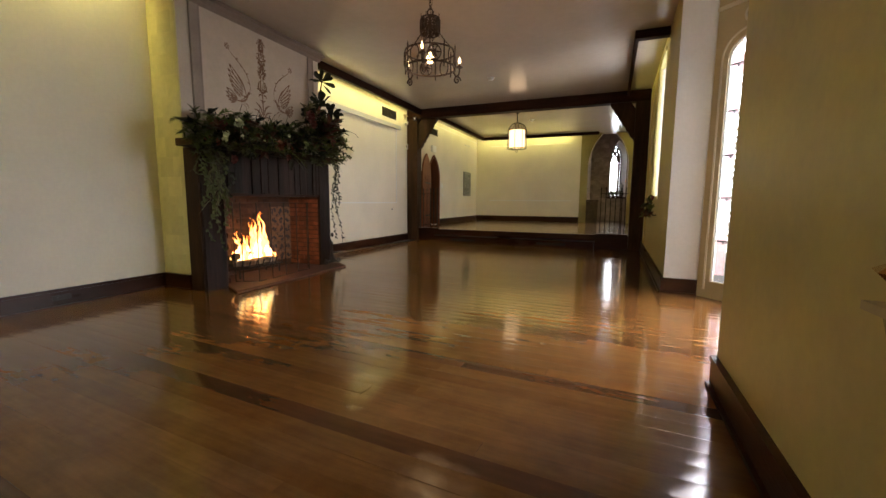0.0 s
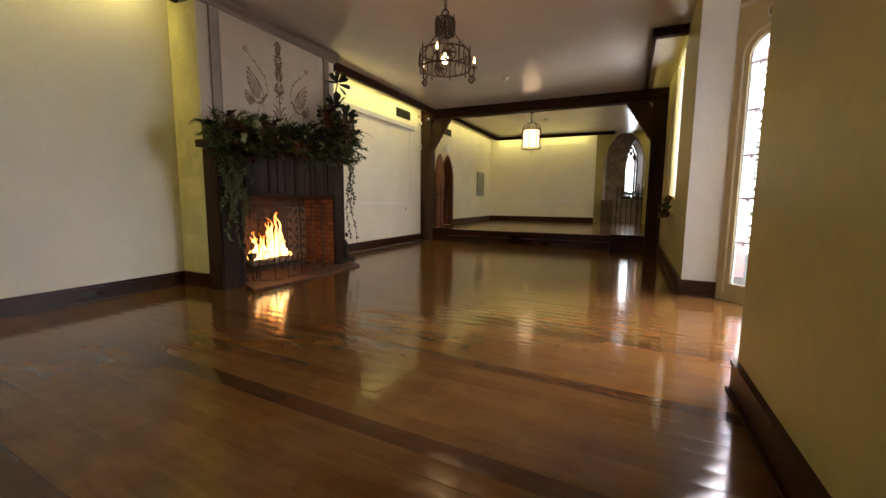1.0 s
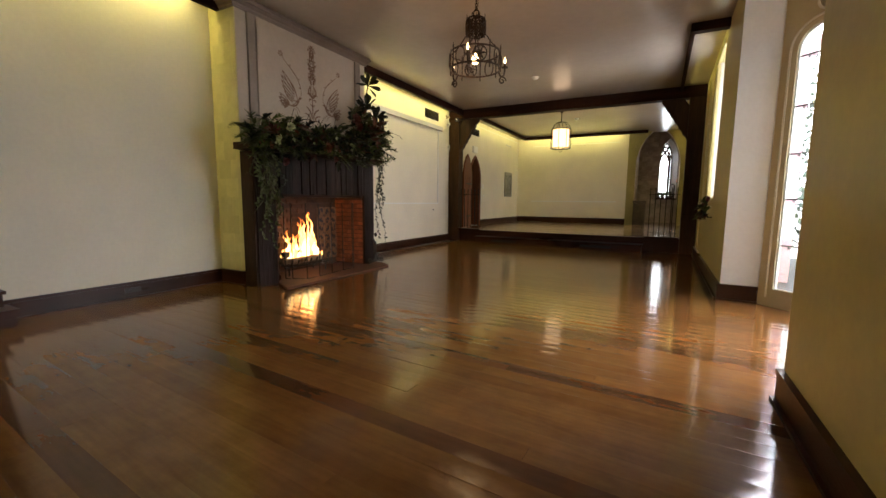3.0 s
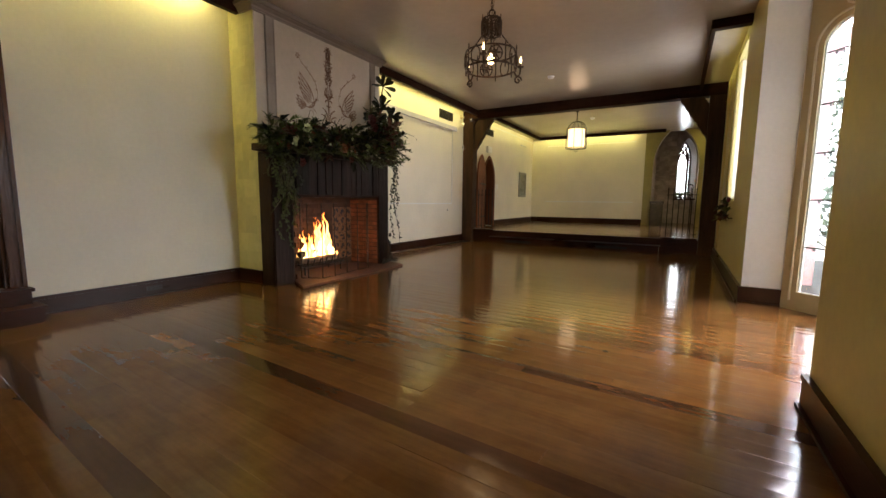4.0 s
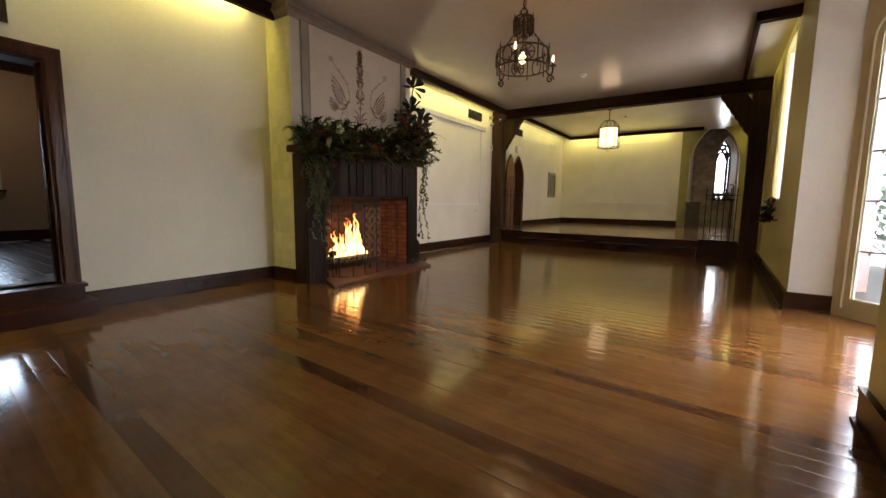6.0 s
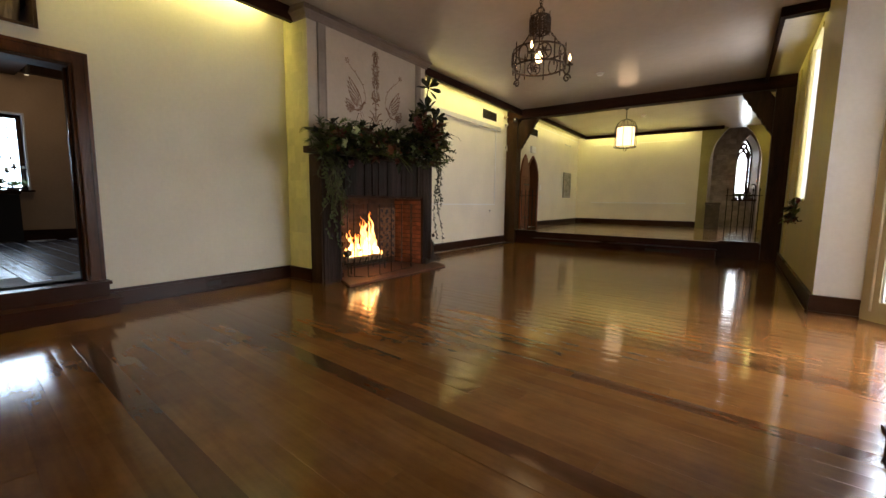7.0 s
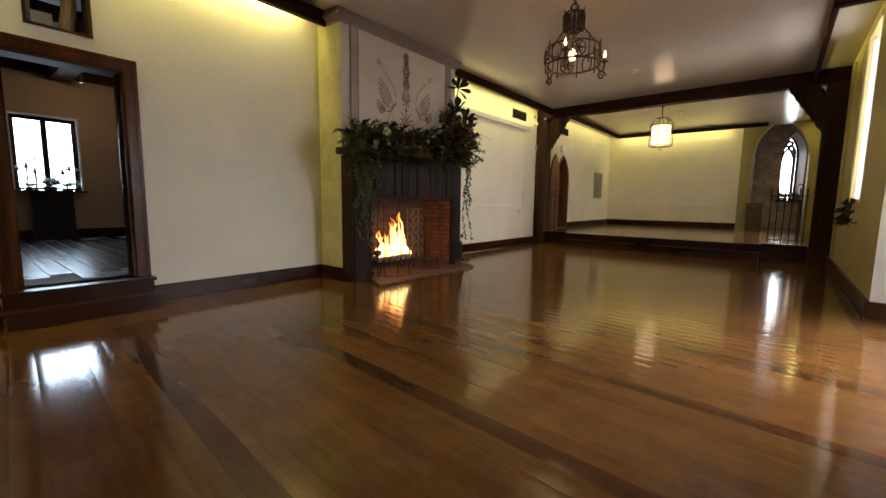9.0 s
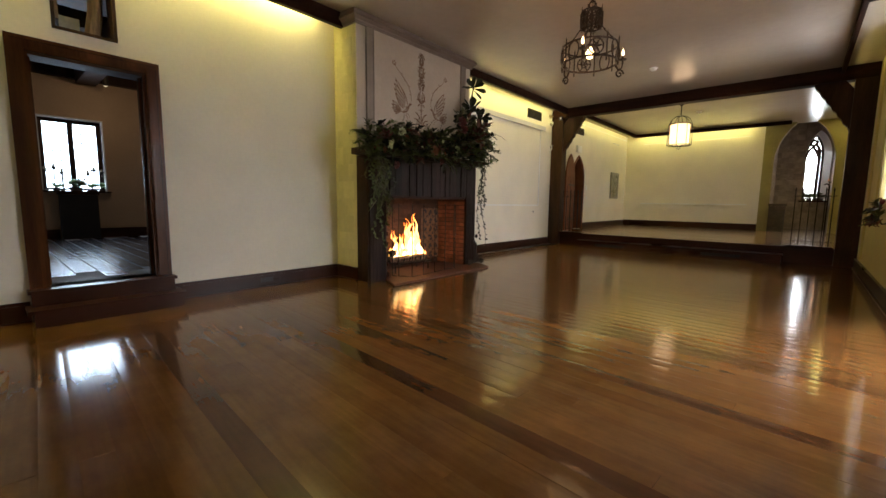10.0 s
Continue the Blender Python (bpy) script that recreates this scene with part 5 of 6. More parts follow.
# railings
def railing(x0, x1, n, hook, label):
    r = thing("railing", label, "railing")
    y = YB - 0.05
    part("curb", boxes((x0 - 0.06, x1 + 0.02, y - 0.06, y + 0.05, ZP + 0.003, ZP + 0.035), bevel=0.006), TRIMWOOD, r, "dark wooden curb")
    for z in (ZP + 0.12, ZP + 1.0):
        part("rail", boxes((x0, x1, y - 0.005, y + 0.005, z - 0.006, z + 0.006)), IRON, r)
    for k in range(n):
        x = x0 + 0.03 + (x1 - x0 - 0.08) * k / (n - 1)
        top = ZP + 1.10
        b = part("baluster", tube([(x, y, ZP + 0.03), (x, y, top)], 0.0105, 6), IRON, r)
        part("spike", tube([(x, y, top), (x, y, top + 0.02), (x, y, top + 0.07)], [0.012, 0.017, 0.002], 6), IRON, b)
    if hook:
        part("scroll_post", tube([(x1 - 0.13, y - 0.03, ZP + 0.03), (x1 - 0.13, y - 0.03, ZP + 1.18)] + [(x1 - 0.13 - 0.04 + 0.04 * math.cos(a), y - 0.03, ZP + 1.18 + 0.05 * math.sin(a)) for a in (0.4, 0.9, 1.4, 1.9, 2.5)], 0.012, 6), IRON, r)
    return r


railing(-0.225, 0.40, 6, True, "black wrought-iron railing beside the window alcove")
railing(-5.07, -4.46, 6, False, "black wrought-iron railing beside the pointed door")

# ---- chandelier ----
CX, CY, CZ, CS, CU = -2.055, 4.70, 2.70, 0.87, 0.93
GLOW = glowing("warm_bulb", (1.0, 0.70, 0.36), 8.0)
ch = thing("chandelier", "round wrought-iron chandelier with candle bulbs, hung by a chain", "chandelier", (CX, CY, CZ))
ch.scale = (CS, CS, CU)
ZR = ZC - sag(CX, CY) + 0.004     # the ceiling over the chandelier
R = 0.35


def hoop(r, z, h=0.03, t=0.012, n=40):
    bm = bmesh.new()
    rings = [[bm.verts.new((q * math.cos(2 * math.pi * k / n), q * math.sin(2 * math.pi * k / n), c)) for k in range(n)] for q, c in ((r - t, z), (r, z), (r, z + h), (r - t, z + h))]
    for a, b in zip(rings, rings[1:] + rings[:1]):
        for k in range(n):
            bm.faces.new((a[k], a[(k + 1) % n], b[(k + 1) % n], b[k]))
    return bm


part("lower_hoop", hoop(R, 0.0, 0.022, 0.010), AGEDIRON, ch)
part("upper_hoop", hoop(R, 0.20, 0.020, 0.010), AGEDIRON, ch)
for k in range(8):
    a = k * math.pi / 4 + 0.2
    c, s = math.cos(a), math.sin(a)
    part("spike_bar", tube([(R * c, R * s, -0.045), (R * c, R * s, 0.26), (R * c, R * s, 0.29)], [0.009, 0.009, 0.001], 6), AGEDIRON, ch)
for k in range(8):
    a = k * math.pi / 4 + 0.2 + math.pi / 8
    cc = Vector((R * math.cos(a), R * math.sin(a), 0.108))
    u = Vector((-math.sin(a), math.cos(a), 0))
    ring = [cc + 0.088 * (u * math.cos(q) + Vector((0, 0, 1)) * math.sin(q)) for q in (i * math.pi / 8 for i in range(17))]
    if k % 2 == 0:
        bm = tube(ring, 0.009, 5)
        for q in range(6):
            b = q * math.pi / 3
            d = u * math.cos(b) + Vector((0, 0, 1)) * math.sin(b)
            tube([cc, cc + d * 0.045 + Vector((0, 0, 0.012)), cc + d * 0.088], 0.007, 5, bm)
            tube([cc + 0.03 * d + 0.02 * (Vector((0, 0, 1)) if q % 2 else u) * math.cos(p) + 0.02 * d * math.sin(p) for p in (0, 1.2, 2.4, 3.6, 4.8, 6.0)], 0.006, 5, bm)
        part("medallion", bm, AGEDIRON, ch)
    else:
        bm = bmesh.new()
        for sd in (-1, 1):
            tube([cc + u * sd * (0.02 + 0.05 * math.sin(q)) + Vector((0, 0, 0.09 * math.cos(q))) for q in (i * 0.35 for i in range(10))], 0.009, 5, bm)
        part("scroll", bm, AGEDIRON, ch)
for k in range(3):
    a = radians(41 + 120 * k)
    c, s = math.cos(a), math.sin(a)
    d = Vector((c, s, 0))
    arm = [d * (R - 0.005), d * (R + 0.03) + Vector((0, 0, -0.05)), d * (R + 0.075) + Vector((0, 0, -0.03)), d * (R + 0.085) + Vector((0, 0, 0.02)), d * (R + 0.085) + Vector((0, 0, 0.06))]
    part("arm", tube(arm, 0.012, 6), AGEDIRON, ch)
    part("arm_scroll", tube([d * (R + 0.05 + (0.058 - 0.004 * i) * math.cos(q)) + Vector((0, 0, -0.10 + (0.058 - 0.004 * i) * math.sin(q))) for i, q in enumerate(j * 0.7 for j in range(13))], 0.011, 6), AGEDIRON, ch)
    top = d * (R + 0.085)
    part("drip_pan", lathe([(0.008, 0.055), (0.045, 0.062), (0.05, 0.072), (0.02, 0.068)], 14, centre=(top.x, top.y)), AGEDIRON, ch)
    part("candle_tube", lathe([(0.014, 0.07), (0.014, 0.114)], 10, centre=(top.x, top.y)), AGEDIRON, ch)
    part("flame_bulb", lathe([(0.006, 0.115), (0.014, 0.13), (0.017, 0.147), (0.011, 0.17), (0.005, 0.19), (0.001, 0.205)], 12, centre=(top.x, top.y)), GLOW, ch, "glowing flame-shaped bulb", smooth=True)
    bulb_lamp("chandelier_bulb", (CX + CS * top.x, CY + CS * top.y, CZ + CU * 0.26), 1.3, WARM, 0.28)
part("globe_bulb", lathe([(0.004, 0.07), (0.034, 0.083), (0.050, 0.122), (0.046, 0.155), (0.026, 0.185), (0.016, 0.205)], 16), GLOW, ch, "glowing round bulb", smooth=True)
bulb_lamp("chandelier_globe", (CX, CY, CZ - 0.05), 2.2, WARM, 0.25)
part("globe_cap", lathe([(0.02, 0.205), (0.06, 0.21), (0.05, 0.235), (0.02, 0.25)], 16), AGEDIRON, ch)
part("stem", tube([(0, 0, 0.25), (0, 0, 0.50)], 0.010, 6), AGEDIRON, ch)
r = 0.132
part("crown_lower_hoop", hoop(r, 0.43, 0.014, 0.008), AGEDIRON, ch)
part("crown_upper_hoop", hoop(r, 0.61, 0.014, 0.008), AGEDIRON, ch)
for k in range(8):
    a = k * math.pi / 4
    part("crown_bar", tube([(r * math.cos(a), r * math.sin(a), 0.41), (r * math.cos(a), r * math.sin(a), 0.665)], 0.0055, 5), AGEDIRON, ch)
    b = a + math.pi / 8
    cc, u = Vector((r * math.cos(b), r * math.sin(b), 0.525)), Vector((-math.sin(b), math.cos(b), 0))
    bm = tube([cc + 0.05 * (u * math.cos(q) + Vector((0, 0, 1.6)) * math.sin(q)) for q in (i * math.pi / 6 for i in range(13))], 0.009, 5)
    tube([cc - Vector((0, 0, 0.085)), cc + Vector((0, 0, 0.085))], 0.010, 5, bm)
    tube([cc - u * 0.05, cc + u * 0.05], 0.011, 5, bm)
    for q in (0.6, 1.2, 1.95, 2.55):
        d = u * math.cos(q) * 0.05 + Vector((0, 0, 0.08)) * math.sin(q)
        tube([cc - d, cc + d], 0.008, 5, bm)
    part("crown_tracery", bm, AGEDIRON, ch)
for k in range(4):
    a = k * math.pi / 2 + 0.2
    bm = bmesh.new()
    p0, p1 = Vector((r * math.cos(a), r * math.sin(a), 0.44)), Vector((R * math.cos(a), R * math.sin(a), 0.215))
    for i in range(9):
        q = p0.lerp(p1, (i + 0.5) / 9) - Vector((0, 0, 0.02 * math.sin(math.pi * (i + 0.5) / 9)))
        tube([q + (p1 - p0).normalized() * 0.02 * math.cos(b) + (Vector((0, 0, 1)) if i % 2 else Vector((-math.sin(a), math.cos(a), 0))) * 0.009 * math.sin(b) for b in (j * math.pi / 4 for j in range(9))], 0.005, 5, bm)
    part("chain", bm, AGEDIRON, ch)
part("hook_ring", tube([(0.04 * math.cos(q), 0, 0.70 + 0.04 * math.sin(q)) for q in (i * math.pi / 8 for i in range(17))], 0.010, 6), AGEDIRON, ch)
part("crown_spokes", tube([(-r, 0, 0.608), (0, 0, 0.66), (r, 0, 0.608)], 0.008, 6), AGEDIRON, ch)
bm = bmesh.new()
for i in range(9):
    z = 0.755 + 0.043 * i
    if CZ + CU * (z + 0.03) < ZR - 0.03:
        tube([((0.014 if i % 2 else 0) * math.sin(b), (0 if i % 2 else 0.014) * math.sin(b), z + 0.030 * math.cos(b)) for b in (j * math.pi / 4 for j in range(9))], 0.006, 5, bm)
part("hanging_chain", bm, AGEDIRON, ch)
part("ceiling_rose", lathe([(0.06, (ZR - CZ) / CU - 0.002), (0.055, (ZR - CZ) / CU - 0.02), (0.015, (ZR - CZ) / CU - 0.04)], 16), AGEDIRON, ch)
part("cord", tube([(0, 0, (ZR - CZ) / CU - 0.04), (0.02, 0.01, 0.95), (0.03, 0, 0.80), (0.0, 0.0, 0.66)], 0.004, 5), AGEDIRON, ch)

# ---- lantern over the platform ----
lan = thing("pendant_lantern", "glowing cream drum lantern in a black wire cage", "pendant lamp", (-2.63, 12.14, 2.62))
part("shade", lathe([(0.215, 0.10), (0.225, 0.11), (0.225, 0.57), (0.215, 0.58)], 28), glowing("cream_lit_shade", (1.0, 0.66, 0.37), 2.6), lan, "glowing cream shade", smooth=True)
for k in range(8):
    a = k * math.pi / 4
    c, s = math.cos(a), math.sin(a)
    part("cage_wire", tube([(0.02 * c, 0.02 * s, 0.80), (0.13 * c, 0.13 * s, 0.78), (0.22 * c, 0.22 * s, 0.70), (0.275 * c, 0.275 * s, 0.58), (0.285 * c, 0.285 * s, 0.40), (0.285 * c, 0.285 * s, 0.06), (0.24 * c, 0.24 * s, 0.04), (0.02 * c, 0.02 * s, 0.03)], 0.007, 5), IRON, lan)
part("lower_hoop", hoop(0.285, 0.05, 0.014, 0.008), IRON, lan)
part("upper_hoop", hoop(0.278, 0.58, 0.012, 0.008), IRON, lan)
part("finial_ring", tube([(0.035 * math.cos(q), 0, -0.01 + 0.035 * math.sin(q)) for q in (i * math.pi / 8 for i in range(17))], 0.007, 6), IRON, lan)
part("rod", tube([(0, 0, 0.80), (0, 0, ZC + 0.08 - 2.62)], 0.011, 6), IRON, lan)
part("canopy", lathe([(0.07, ZC + 0.078 - 2.62), (0.06, ZC + 0.04 - 2.62), (0.015, ZC + 0.01 - 2.62)], 16), IRON, lan)
bulb_lamp("lantern_light", (-2.63, 12.14, 2.545), 1.2, (1.0, 0.74, 0.42), 0.22)

# ---- things at the near wall ----
ns = thing("wall_bracket_shelf", "small cream moulded bracket shelf on the near wall", "shelf")
nd = (Vector(NEAR_A) - Vector(NEAR_B)).normalized()
nn = Vector((-nd.y, nd.x))
ns.matrix_basis = Matrix(((nd.x, nn.x, 0, NEAR_A[0] - nd.x * 1.655), (nd.y, nn.y, 0, NEAR_A[1] - nd.y * 1.655), (0, 0, 1, 0.086), (0, 0, 0, 1)))
part("top", boxes((-0.42, -0.02, 0.002, 0.11, 0.806, 0.826), bevel=0.007), TANPAINT, ns)
part("bracket", prism([(0.002, 0.80), (0.09, 0.80), (0.075, 0.74), (0.03, 0.68), (0.002, 0.62)], 0.34, "x", -0.40), DIM_OCHRE, ns)
cone = thing("brass_candle_cup", "small faceted brass cup lamp above the bracket shelf", "lamp")
cone.matrix_basis = ns.matrix_basis.copy()
cup = part("cup", lathe([(0.002, -0.02), (0.030, 0.065), (0.002, 0.13)], 4), BRASS, cone)
cup.matrix_basis = pose(-0.012, 0.085, 0.895, 0, -90, 0)
part("arm", tube([(-0.06, 0.005, 0.885), (-0.06, 0.04, 0.885), (-0.06, 0.07, 0.885)], 0.009, 8), BRASS, cone)
part("wall_rose", lathe([(0.03, 0.0), (0.026, 0.012), (0.008, 0.016)], 14), BRASS, cone).matrix_basis = pose(-0.06, 0.002, 0.885, -90)

# ---- foliage ----
def leaf_material(name, colour, rough=0.45):
    return material(name, colour, rough=rough, spot=0.25, scale=14, bump=0.1, grain=60, random_value=0.25, spec=0.25)


MAGNOLIA = leaf_material("magnolia_leaf", (0.017, 0.020, 0.008), 0.5)
RUSSET = leaf_material("russet_leaf", (0.125, 0.042, 0.024), 0.45)
FERN = leaf_material("fern_green", (0.13, 0.16, 0.045), 0.55)
CEDAR = leaf_material("cedar_green", (0.075, 0.085, 0.028), 0.6)
OLIVE = leaf_material("eucalyptus_green", (0.105, 0.095, 0.045), 0.55)
STEM = material("brown_stem", (0.05, 0.032, 0.018), rough=0.7, spot=0.2)
CREAMPETAL = material("cream_petal", (0.72, 0.74, 0.44), rough=0.6, spot=0.12, scale=20)
GREENPETAL = material("pale_green_petal", (0.42, 0.46, 0.20), rough=0.6, spot=0.12, scale=20)
CORALPETAL = material("coral_petal", (0.30, 0.095, 0.05), rough=0.6, spot=0.15, scale=20)
PINKPETAL = material("dusky_red_petal", (0.17, 0.04, 0.035), rough=0.6, spot=0.15, scale=20)
BERRY = material("dark_berry", (0.035, 0.006, 0.010), rough=0.3, spot=0.1)


def leaf(bm, base, d, up, length, width, curl=0.25, n=4):
    """A pointed, folded and curling leaf."""
    d = d.normalized()
    s = d.cross(up).normalized()
    nrm = s.cross(d)
    rows = []
    for i in range(n + 1):
        t = i / n
        w = width * math.sin(math.pi * min(1.0, 0.08 + 0.92 * t) ** 0.85) * (1 if t < 1 else 0.05)
        c = base + d * (length * t) - nrm * (curl * length * t * t)
        rows.append((bm.verts.new(c + s * w + nrm * w * 0.25), bm.verts.new(c), bm.verts.new(c - s * w + nrm * w * 0.25)))
    for a, b in zip(rows, rows[1:]):
        bm.faces.new((a[0], a[1], b[1], b[0]))
        bm.faces.new((a[1], a[2], b[2], b[1]))


def broad_leaf(bm, base, d, up, length, width, curl, n=7):
    """A blunt leaf, widest beyond its middle."""
    d = d.normalized()
    s = d.cross(up).normalized()
    nrm = s.cross(d)
    rows = []
    for i in range(n + 1):
        t = i / n
        w = width * max(0.04, 1.25 * t ** 0.9 * max(0.0, 1 - t ** 5) ** 0.5)
        c = base + d * (length * t) - nrm * (curl * length * t * t)
        rows.append((bm.verts.new(c + s * w + nrm * w * 0.2), bm.verts.new(c), bm.verts.new(c - s * w + nrm * w * 0.2)))
    for a, b in zip(rows, rows[1:]):
        bm.faces.new((a[0], a[1], b[1], b[0]))
        bm.faces.new((a[1], a[2], b[2], b[1]))


def rand_dir(r, bias, spread):
    return (Vector(bias).normalized() + Vector((r.uniform(-1, 1), r.uniform(-1, 1), r.uniform(-1, 1))) * spread).normalized()


def sprig(r, base, bias, length, count, leaf_len, leaf_wid, spread=0.5, droop=0.1):
    """A stem with leaves along it and a whorl at its tip."""
    bm = bmesh.new()
    d = rand_dir(r, bias, 0.25)
    pts = [Vector(base) + d * length * t - Vector((0, 0, droop * length * t * t)) for t in (i / 6 for i in range(7))]
    tube(pts, [0.005 - 0.0005 * i for i in range(7)], 4, bm)
    for i in range(count):
        t = 0.15 + 0.85 * (i + 1) / count
        k = min(5, int(t * 6))
        p = pts[k].lerp(pts[k + 1], t * 6 - k) if k < 6 else pts[6]
        leaf(bm, p, rand_dir(r, d + Vector((math.cos(i * 2.4), math.sin(i * 2.4) * 1.0, 0.5 * math.sin(i * 1.7))) * 0.9, spread * 0.5), rand_dir(r, (0.3, 0, 1), 0.5), leaf_len * r.uniform(0.75, 1.15), leaf_wid * r.uniform(0.8, 1.15), r.uniform(0.0, 0.4))
    return bm


def frond(r, base, bias, length, leaf_len):
    """A fern frond: a bowed stem with two rows of narrow leaflets."""
    bm = bmesh.new()
    d = rand_dir(r, bias, 0.25)
    side = d.cross(Vector((0.2, 0.1, 1))).normalized()
    n = 16
    pts = [Vector(base) + d * length * t - Vector((0, 0, 0.45 * length * t * t)) for t in (i / n for i in range(n + 1))]
    tube(pts, [0.004 * (1 - 0.8 * i / n) + 0.0006 for i in range(n + 1)], 4, bm)
    for i in range(2, n + 1):
        w = leaf_len * math.sin(math.pi * (0.15 + 0.85 * i / n) ** 0.8) + 0.01
        for sd in (-1, 1):
            leaf(bm, pts[i], side * sd + d * 0.5 + Vector((0, 0, r.uniform(-0.15, 0.1))), Vector((0, 0, 1)), w, 0.008 + 0.06 * w, 0.2, 3)
    return bm


def vine(r, points, leaves, size):
    """A hanging stem with small paired leaves."""
    bm = bmesh.new()
    pts = [Vector(p) for p in points]
    tube(pts, 0.0025, 4, bm)
    for i in range(leaves):
        t = (i + r.random()) / leaves * (len(pts) - 1)
        k = min(int(t), len(pts) - 2)
        p = pts[k].lerp(pts[k + 1], t - k)
        leaf(bm, p, rand_dir(r, (0.4, math.sin(i * 2.1), -0.5), 0.6), rand_dir(r, (1, 0, 0.3), 0.4), size * r.uniform(0.7, 1.2), size * 0.36, 0.2, 3)
    return bm


def bloom(r, place, size, petals):
    bm = bmesh.new()
    for i in range(petals):
        a, e = i * 2.399, math.acos(1 - 1.25 * (i + 0.5) / petals)
        d = Vector((math.cos(e), math.sin(e) * math.cos(a), math.sin(e) * math.sin(a)))
        leaf(bm, Vector(place) + d * size * 0.25, d + Vector((0.3, 0, 0.1)), rand_dir(r, (1, 0, 0), 0.5), size * 0.8, size * 0.42, -0.3, 3)
    return bm


def berries(r, place, count, spread, size):
    bm = bmesh.new()
    for _ in range(count):
        c = Vector(place) + Vector((r.uniform(-1, 1), r.uniform(-1, 1), r.uniform(-1, 1))) * spread
        tube([Vector(place), c], 0.0015, 3, bm)
        m = Matrix.Translation(c)
        bmesh.ops.create_icosphere(bm, subdivisions=1, radius=size * r.uniform(0.8, 1.1), matrix=m)
    return bm


r5 = random.Random(21)
gar = thing("mantel_garland", "lush garland of fern, magnolia and flowers on the mantel shelf", "garland", (0, 0.02, 0))
ZS = 1.84


def top_line(y):
    """Height of the garland over the shelf."""
    for (ya, za), (yb, zb) in zip(CREST, CREST[1:]):
        if y < yb:
            return za + (zb - za) * (y - ya) / (yb - ya)
    return 0.1


CREST = ((3.1, 0.12), (3.35, 0.26), (3.66, 0.40), (4.0, 0.44), (4.6, 0.36), (5.0, 0.52), (5.35, 0.74), (5.75, 0.70), (5.95, 0.45), (6.20, 0.10))
for i in range(250):
    y = r5.uniform(3.30, 5.98)
    x = r5.uniform(-4.58, -4.33)
    z = ZS + r5.uniform(-0.22 if y < 3.75 else -0.07, 0.72 * top_line(y))
    if z < ZS + 0.02:
        x = r5.uniform(-4.39, -4.33)
    mat = r5.choice((CEDAR, CEDAR, FERN, CEDAR, MAGNOLIA))
    out = ((y - 4.65) * 0.35)
    part("cedar_sprig", sprig(r5, (x, y, z), (r5.uniform(0.2, 0.9), out + r5.uniform(-0.5, 0.5), r5.uniform(-0.35, 0.9)), r5.uniform(0.14, 0.26), 14, 0.085, 0.014, 0.6, 0.35), mat, gar)
for i in range(110):
    y = r5.uniform(3.3, 5.92)
    z = ZS + r5.uniform(0.0, 0.8 * top_line(y))
    part("fern_frond", frond(r5, (r5.uniform(-4.60, -4.40), y, z), (r5.uniform(0.2, 0.9), (y - 4.65) * 0.8 + r5.uniform(-0.5, 0.5), r5.uniform(-0.3, 1.0)), r5.uniform(0.24, 0.38), 0.065), r5.choice((FERN, CEDAR, CEDAR)), gar)
for i in range(5):
    part("fern_frond", frond(r5, (-4.48, 3.45, ZS + 0.05 * i), (0.3, -0.9, 0.15), 0.28, 0.05), FERN, gar)
for i in range(80):
    y = r5.uniform(3.4, 5.90)
    part("broad_leaf_sprig", sprig(r5, (r5.uniform(-4.56, -4.40), y, ZS + r5.uniform(0.0, 0.7 * top_line(y))), (r5.uniform(0.3, 0.9), (y - 4.65) * 0.5 + r5.uniform(-0.4, 0.4), r5.uniform(-0.5, 0.7)), r5.uniform(0.12, 0.22), 8, 0.135, 0.032, 0.6, 0.2), r5.choice((MAGNOLIA, RUSSET, OLIVE, RUSSET)), gar)
for i in range(26):
    y = r5.uniform(5.1, 5.95)
    part("russet_sprig", sprig(r5, (r5.uniform(-4.55, -4.42), y, ZS + r5.uniform(0.1, 0.55)), (0.5, r5.uniform(-0.2, 0.7), r5.uniform(0.0, 0.9)), 0.26, 10, 0.15, 0.030, 0.6, 0.1), r5.choice((RUSSET, MAGNOLIA, RUSSET, OLIVE)), gar)
for y, z, n, size in ((5.72, 3.10, 9, 0.21), (5.68, 2.74, 10, 0.23), (5.92, 2.62, 8, 0.22), (5.55, 2.62, 8, 0.21), (5.98, 2.46, 8, 0.22), (5.46, 2.50, 7, 0.20)):
    core = Vector((-4.50, y, z))
    part("magnolia_stem", tube([(-4.54, 5.62, ZS + 0.1), (-4.53, (5.62 + 2 * y) / 3, z - 0.22), (-4.52, y, z - 0.08), core], [0.015, 0.012, 0.010, 0.006], 6), STEM, gar)
    for k in range(n):
        a = radians(-40 + 260 * (k + r5.uniform(-0.3, 0.3)) / n)
        bm = bmesh.new()
        broad_leaf(bm, core - Vector((0, 0, r5.uniform(0.0, 0.07))), Vector((0.65 * math.cos(a) + r5.uniform(-0.1, 0.4), 0.75 * math.cos(a) - r5.uniform(-0.1, 0.4), math.sin(a))), rand_dir(r5, (0.6, -0.6, 0.5), 0.5), size * r5.uniform(0.75, 1.1), size * r5.uniform(0.20, 0.26), r5.uniform(-0.15, 0.35))
        part("magnolia_leaf", bm, MAGNOLIA, gar, "dark glossy magnolia leaf")
